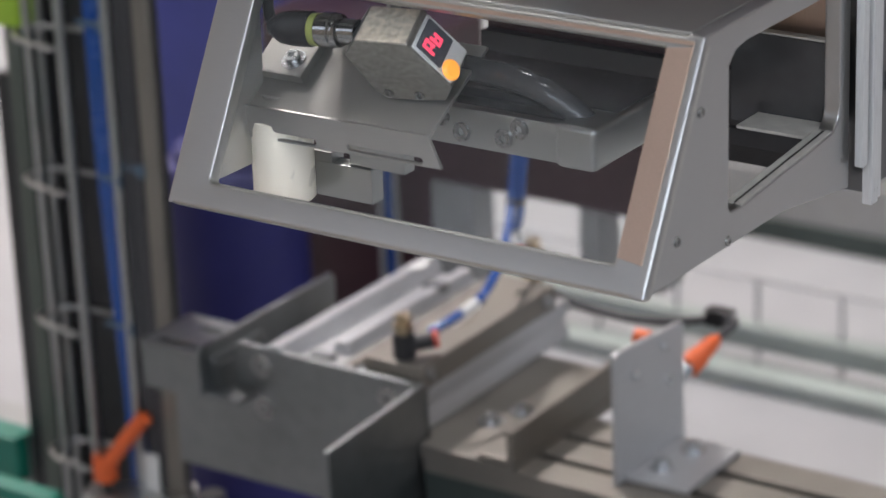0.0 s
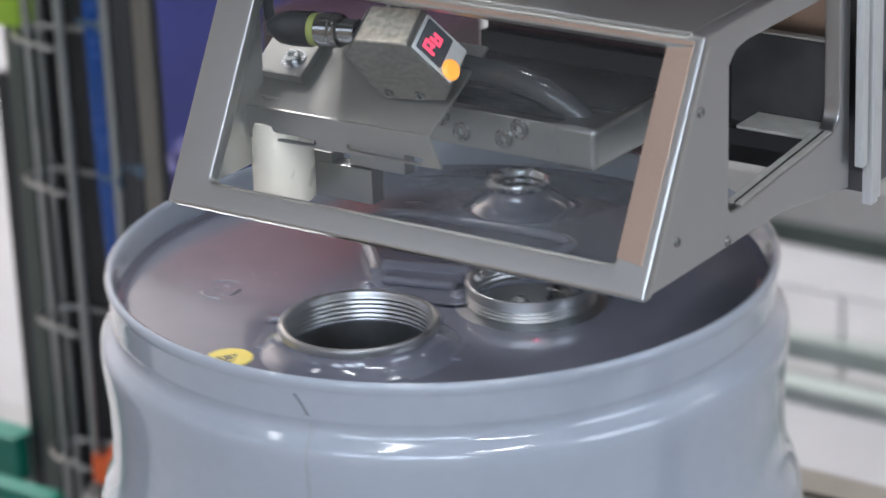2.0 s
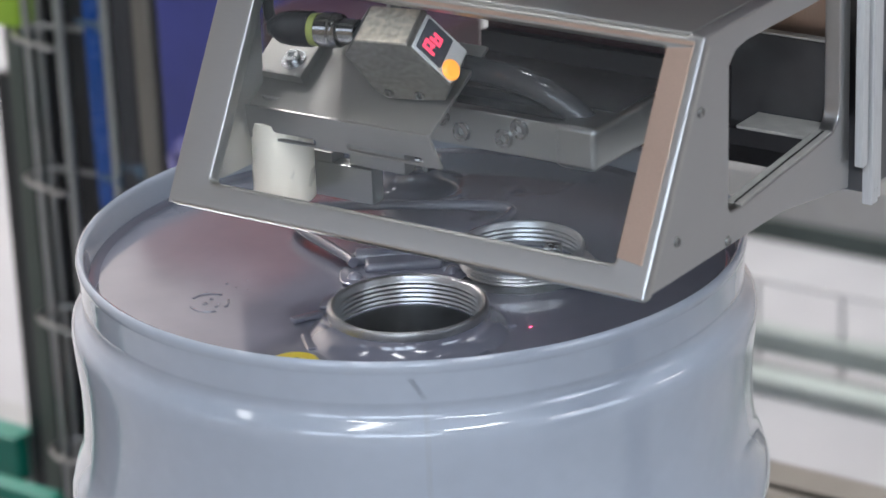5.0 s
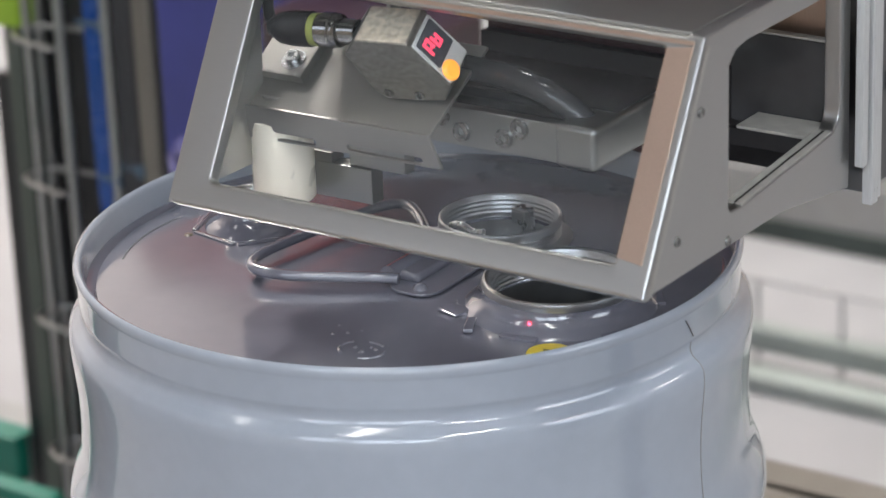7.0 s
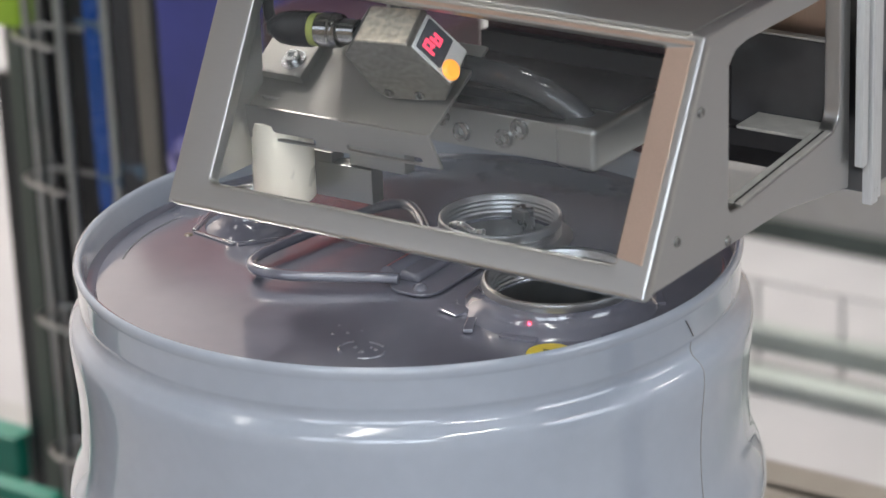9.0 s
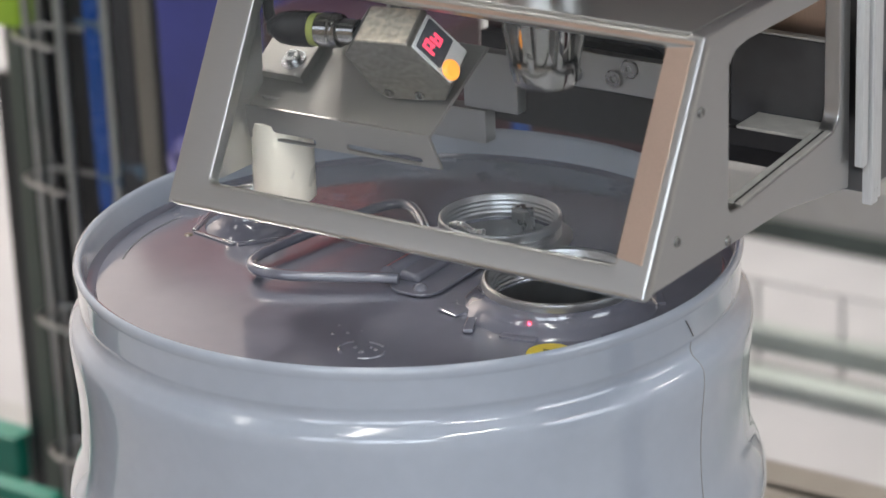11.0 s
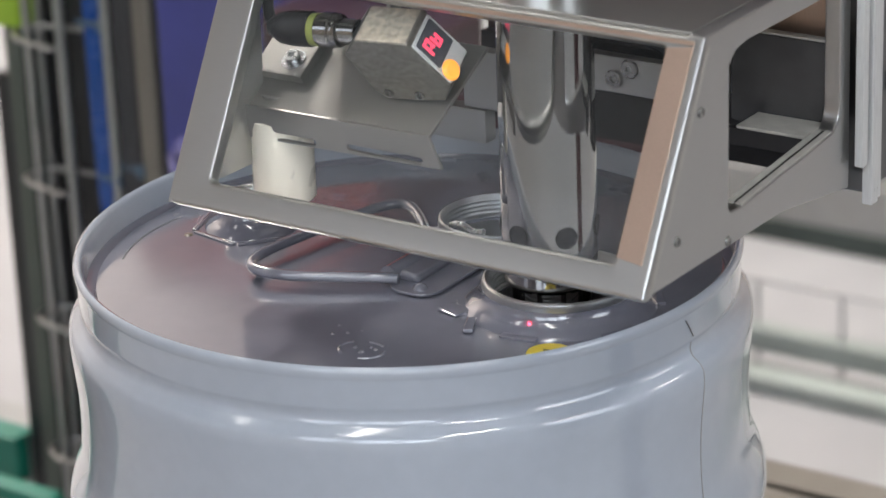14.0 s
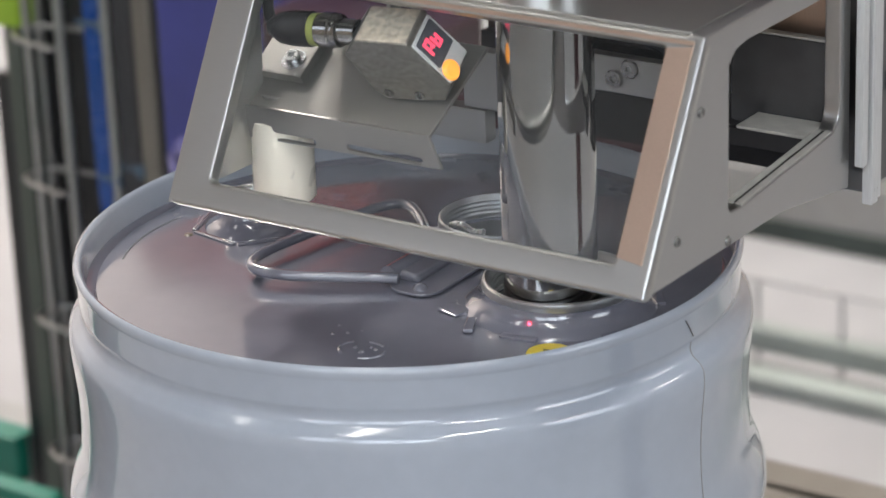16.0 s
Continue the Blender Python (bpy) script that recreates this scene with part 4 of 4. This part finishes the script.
def cable_bundle():
    for i in range(7):
        x = -0.8260 + 0.0085 * (i % 4) + random.uniform(-0.001, 0.001)
        y = 0.730 + 0.009 * (i // 4)
        p = [(x - 0.004 + random.uniform(-0.003, 0.003), y, 1.22), (x + random.uniform(-0.003, 0.003), y, 0.9), (x + random.uniform(-0.003, 0.003), y, 0.7), (x + 0.004, y, 0.55), (x + 0.008, y + 0.004, 0.42), (x + 0.006, y, 0.06)]
        tagged(part("air_hose", tube(p, 0.0045, 10, 3), BLUETUBE), "blue plastic air hose in the cable basket", "hose", "hoses in the basket")
    for i in range(6):
        x = -0.7990 + 0.0065 * (i % 4)
        y = 0.728 + 0.008 * (i // 4)
        p = [(x - 0.004, y, 1.22), (x + random.uniform(-0.003, 0.003), y, 0.9), (x + random.uniform(-0.003, 0.003), y, 0.68), (x + 0.003, y - 0.003, 0.5), (x + 0.009, y, 0.35), (x + 0.004, y, 0.06)]
        tagged(part("cable", tube(p, 0.0034 + 0.001 * (i % 2), 10, 3), CABLE), "dark grey machine cable", "cable", "cables in the basket")
    for x0, x1, z in ((-0.835, -0.806, 0.788), (-0.805, -0.775, 0.668), (-0.822, -0.800, 0.655), (-0.830, -0.800, 0.522)):
        b = box(x0, x1, 0.7235, 0.7245, z - 0.0025, z + 0.0025, 0.0004)
        tagged(part("cable_tie", join(b, box(x1 - 0.004, x1 + 0.003, 0.7195, 0.7230, z - 0.005, z + 0.006, 0.0008)), TIE), "blue detectable cable tie", "cable tie", "cable ties")


def clamp_lever():
    c = thing("clamp_lever", "orange ratchet clamping lever on a steel block", "clamp", at=(-0.823, 0.700, 0.376))
    part("block", box(-0.020, 0.075, -0.018, 0.018, -0.022, 0.0, 0.0015, Matrix.Rotation(radians(28), 4, "Z")), SATIN, c)
    part("stud", revolve([(0.005, 0.0), (0.005, 0.012), (0.0, 0.012)], 16), BLACK, c)
    part("hub", revolve([(0, 0.011), (0.0105, 0.011), (0.0112, 0.013), (0.0108, 0.030), (0.0098, 0.034), (0.0, 0.0345)], 28), ORANGE, c)
    arm = tube([(0.004, 0, 0.026), (0.016, 0.004, 0.044), (0.040, 0.010, 0.074)], 0.0072, 12, 2)
    part("arm", arm, ORANGE, c, "orange lever arm")
    part("cap", revolve([(0.0048, 0.0342), (0.0048, 0.0358), (0, 0.036)], 16), BLACK, c)
    part("knob", revolve([(0, -0.012), (0.012, -0.011), (0.012, 0.009), (0, 0.010)], 20, Matrix.Translation((0.078, 0.045, -0.012))), BLACK, c)
    part("tag", box(0.026, 0.042, 0.020, 0.022, -0.004, 0.034, 0.002), WHITE, c)


# ---- further back ----
def background():
    cp = thing("blue_cabinet", "deep blue painted machine cabinet", "cabinet")
    part("body", box(-1.345, -1.02, 1.31, 1.60, 0.0, 1.1, 0.006), NAVY, cp)
    part("door", box(-1.340, -0.905, 1.295, 1.3095, 0.04, 1.09, 0.004), NAVY, cp)
    # Out of view; housing and hood are added for red reflections on the lid.
    rh = thing("red_housing", "added red housing on the blue cabinet, for lid reflections", "machine")
    part("shell", box(-1.33, -0.98, 1.33, 1.58, 1.1005, 1.715, 0.03), REDPAINT, rh)
    part("hood", box(-0.9795, -0.28, 1.33, 1.58, 1.36, 1.86, 0.02), MAROON, rh, "added dark maroon hood")
    part("lid", box(-1.32, -0.99, 1.34, 1.57, 1.7152, 1.725, 0.004), GREYMETAL, rh)
    d = thing("storage_barrel", "dark blue plastic barrel", "barrel", at=(-0.930, 1.03, 0))
    part("shell", revolve([(0, 0.0), (0.06, 0.0), (0.068, 0.01), (0.070, 0.2), (0.071, 0.44), (0.070, 0.53), (0.062, 0.557), (0.05, 0.562)], 48), DEEPBLUE, d)
    part("lid", revolve([(0.052, 0.560), (0.052, 0.572), (0.046, 0.575), (0, 0.575)], 40), DEEPBLUE, d)
    m = thing("maroon_cabinet", "dark maroon machine cabinet", "cabinet", at=(0, 0, 0))
    part("body", box(-0.985, -0.782, 1.155, 1.25, 0.0, 0.66, 0.006), MAROON, m)
    fr = thing("welded_rack", "grey welded steel rack behind the slide", "frame")
    part("post", box(-0.785, -0.738, 1.15, 1.19, 0.0, 0.523, 0.003), GREYMETAL, fr)
    part("hanger", box(-0.620, -0.598, 1.15, 1.19, 0.452, 0.523, 0.003), GREYMETAL, fr)
    part("crossbar", box(-0.785, -0.530, 1.146, 1.186, 0.5232, 0.60, 0.003), MAROON, fr)
    part("hanger", box(-0.564, -0.530, 1.15, 1.19, 0.452, 0.523, 0.003), GREYMETAL, fr)
    for x in (-0.8375, -0.8185):
        part("rod", tube([(x, 1.14, 0.0), (x, 1.14, 0.66)], 0.0028, 10, 0), SATIN, fr, "thin bright steel rod")
    tagged(part("air_hose", tube([(-0.8285, 1.142, 0.10), (-0.8285, 1.142, 0.66)], 0.0045, 10, 0), BLUETUBE), "blue plastic air hose before the maroon cabinet", "hose")
    g = thing("green_crate", "green plastic crate beside the upright", "crate")
    part("wall", box(-1.02, -0.9430, 0.720, 0.736, 0.345, 0.3855, 0.003), GREEN, g)
    part("rim", box(-1.03, -0.9400, 0.714, 0.742, 0.386, 0.392, 0.002), GREEN, g)
    part("stand", box(-1.02, -0.95, 0.744, 0.78, 0.0, 0.39, 0.003), GREYMETAL, g)
    g = thing("green_tray", "green plastic tray edge", "tray")
    part("rim", box(-0.98, -0.835, 0.640, 0.660, 0.375, 0.390, 0.003), GREEN, g)
    part("stand", box(-0.98, -0.95, 0.645, 0.655, 0.0, 0.3748, 0.002), GREYMETAL, g)
    c = thing("guard_fence", "low grey guard fence along the floor", "fence")
    part("kerb", box(-1.9, 1.2, 1.885, 1.925, 0.0, 0.022, 0.003), GREYGREEN, c)
    part("thick_rail", box(-1.9, 1.2, 1.945, 1.975, 0.028, 0.058, 0.004), GREYGREEN, c)
    part("top_rail", tube([(-1.9, 1.96, 0.118), (1.2, 1.96, 0.118)], 0.003, 8, 0), PALEGREY, c)
    for k in range(26):
        part("post", box(-1.9 + 0.115 * k, -1.8955 + 0.115 * k, 1.957, 1.963, 0.0, 0.115, 0.001), PALEGREY, c)
    b = tagged(part("grey_plinth", box(-1.3, 0.4, 2.36, 3.2, 0.0, 0.10, 0.006), GREYMETAL), "grey painted machine plinth on the floor", "plinth")
    part("top_plate", box(-1.29, 0.39, 2.37, 3.19, 0.1005, 0.12, 0.004), GREYMETAL, b)
    part("skirting", box(-1.3, 0.4, 2.352, 2.3598, 0.0, 0.03, 0.002), DARKGREEN, b)


def conveyor():
    """The belt on which the drum rides in, below the picture."""
    c = thing("drum_conveyor", "dark drum conveyor on steel legs", "conveyor")
    part("bed", box(-0.30, 1.4, -0.17, 0.17, 0.48, 0.5480, 0.004), GREYMETAL, c)
    for x in (-0.25, 0.5, 1.3):
        for y in (-0.14, 0.14):
            part("leg", box(x - 0.02, x + 0.02, y - 0.02, y + 0.02, 0.0, 0.4798, 0.002), GREYMETAL, c)


def unseen_conveyor():
    """Unseen belt for full drums, added to darken the drum's left reflections."""
    c = thing("unseen_conveyor", "unseen dark rubber belt conveyor on steel legs", "conveyor")
    part("frame", box(-1.6, -0.303, -0.17, 0.17, 0.48, 0.5400, 0.004), GREYMETAL, c)
    part("belt", box(-1.598, -0.305, -0.155, 0.155, 0.5403, 0.5478, 0.003), BLACK, c, "black rubber belt")
    for y in (-0.163, 0.163):
        part("side_guide", box(-1.6, -0.36, y - 0.005, y + 0.005, 0.5403, 0.600, 0.002), GREEN, c, "green plastic side guide")
    for x in (-1.5, -0.5):
        for y in (-0.14, 0.14):
            part("leg", box(x - 0.02, x + 0.02, y - 0.02, y + 0.02, 0.0, 0.4798, 0.002), GREYMETAL, c)


hall()
DRUM = drum()
HEAD = head()
SENSOR = sensor()
TRAY = drip_tray()
NOZZLE = nozzle()
PIN = bright_roller()
# the head and what it carries are drawn at their true size here
HEAD.location, HEAD.scale = HT, (HS, HS, HS)
for ob in (SENSOR, TRAY, PIN):
    ob.location = ob.location * IS + IT
    ob.scale = (IS, IS, IS)
station()
slotted_rail()
bench()
air_lines()
sensor_plug()
wire_basket()
upright()
cable_bundle()
clamp_lever()
background()
conveyor()
unseen_conveyor()


def motions():
    z = 1.0 - 0.4402

    def d(t, x, dz, turn):
        return (t, pose(x, 0, z + dz, 0, 0, turn))
    T0 = -75.5
    walk(DRUM, [d(0.0, 0.52, -0.003, T0), d(0.3, 0.445, -0.003, T0), d(0.6, 0.3696, -0.003, T0), d(0.8, 0.3283, -0.003, T0), d(1.0, 0.2847, -0.003, T0), d(1.2, 0.2271, -0.003, T0), d(1.4, 0.1691, -0.003, T0),
                d(1.6, 0.1164, -0.003, T0), d(1.8, 0.067, -0.003, T0), d(2.0, 0.018, -0.003, T0), d(2.1, 0.0100, -0.003, T0), d(2.2, 0.0092, -0.003, T0), d(2.6, 0.0092, -0.003, T0), d(2.9, 0.002, 0.003, T0), d(3.2, 0.0018, 0.003, T0), d(4.3, 0.0018, 0.003, T0),
                d(4.6, 0.0018, 0.003, -70), d(5.9, 0.0018, 0.003, -5), d(6.2, 0.0018, 0.003, 0), d(6.6, 0.0018, 0.003, 0), d(6.9, 0.0, 0.0, 0), d(16.0, 0.0, 0.0, 0)])
    def tr(t, back):
        return (t, pose(IT.x, IT.y + back, IT.z))
    walk(TRAY, [tr(0.0, 0), tr(9.0, 0), tr(9.1, 0.006), tr(9.2, 0.026), tr(9.4, 0.070), tr(9.6, 0.090), tr(9.8, 0.091), tr(16.0, 0.091)])

    def n(t, h):
        return (t, pose(0.0840, -0.0137, h))
    walk(NOZZLE, [n(0.0, 1.215), n(10.2, 1.215), n(10.7, 1.19), n(11.3, 1.118), n(11.55, 1.096), n(11.7, 1.090), n(12.0, 1.0815), n(12.5, 1.0675), n(13.0, 1.053), n(14.0, 1.0255), n(15.0, 0.998), n(16.0, 0.970)])


motions()
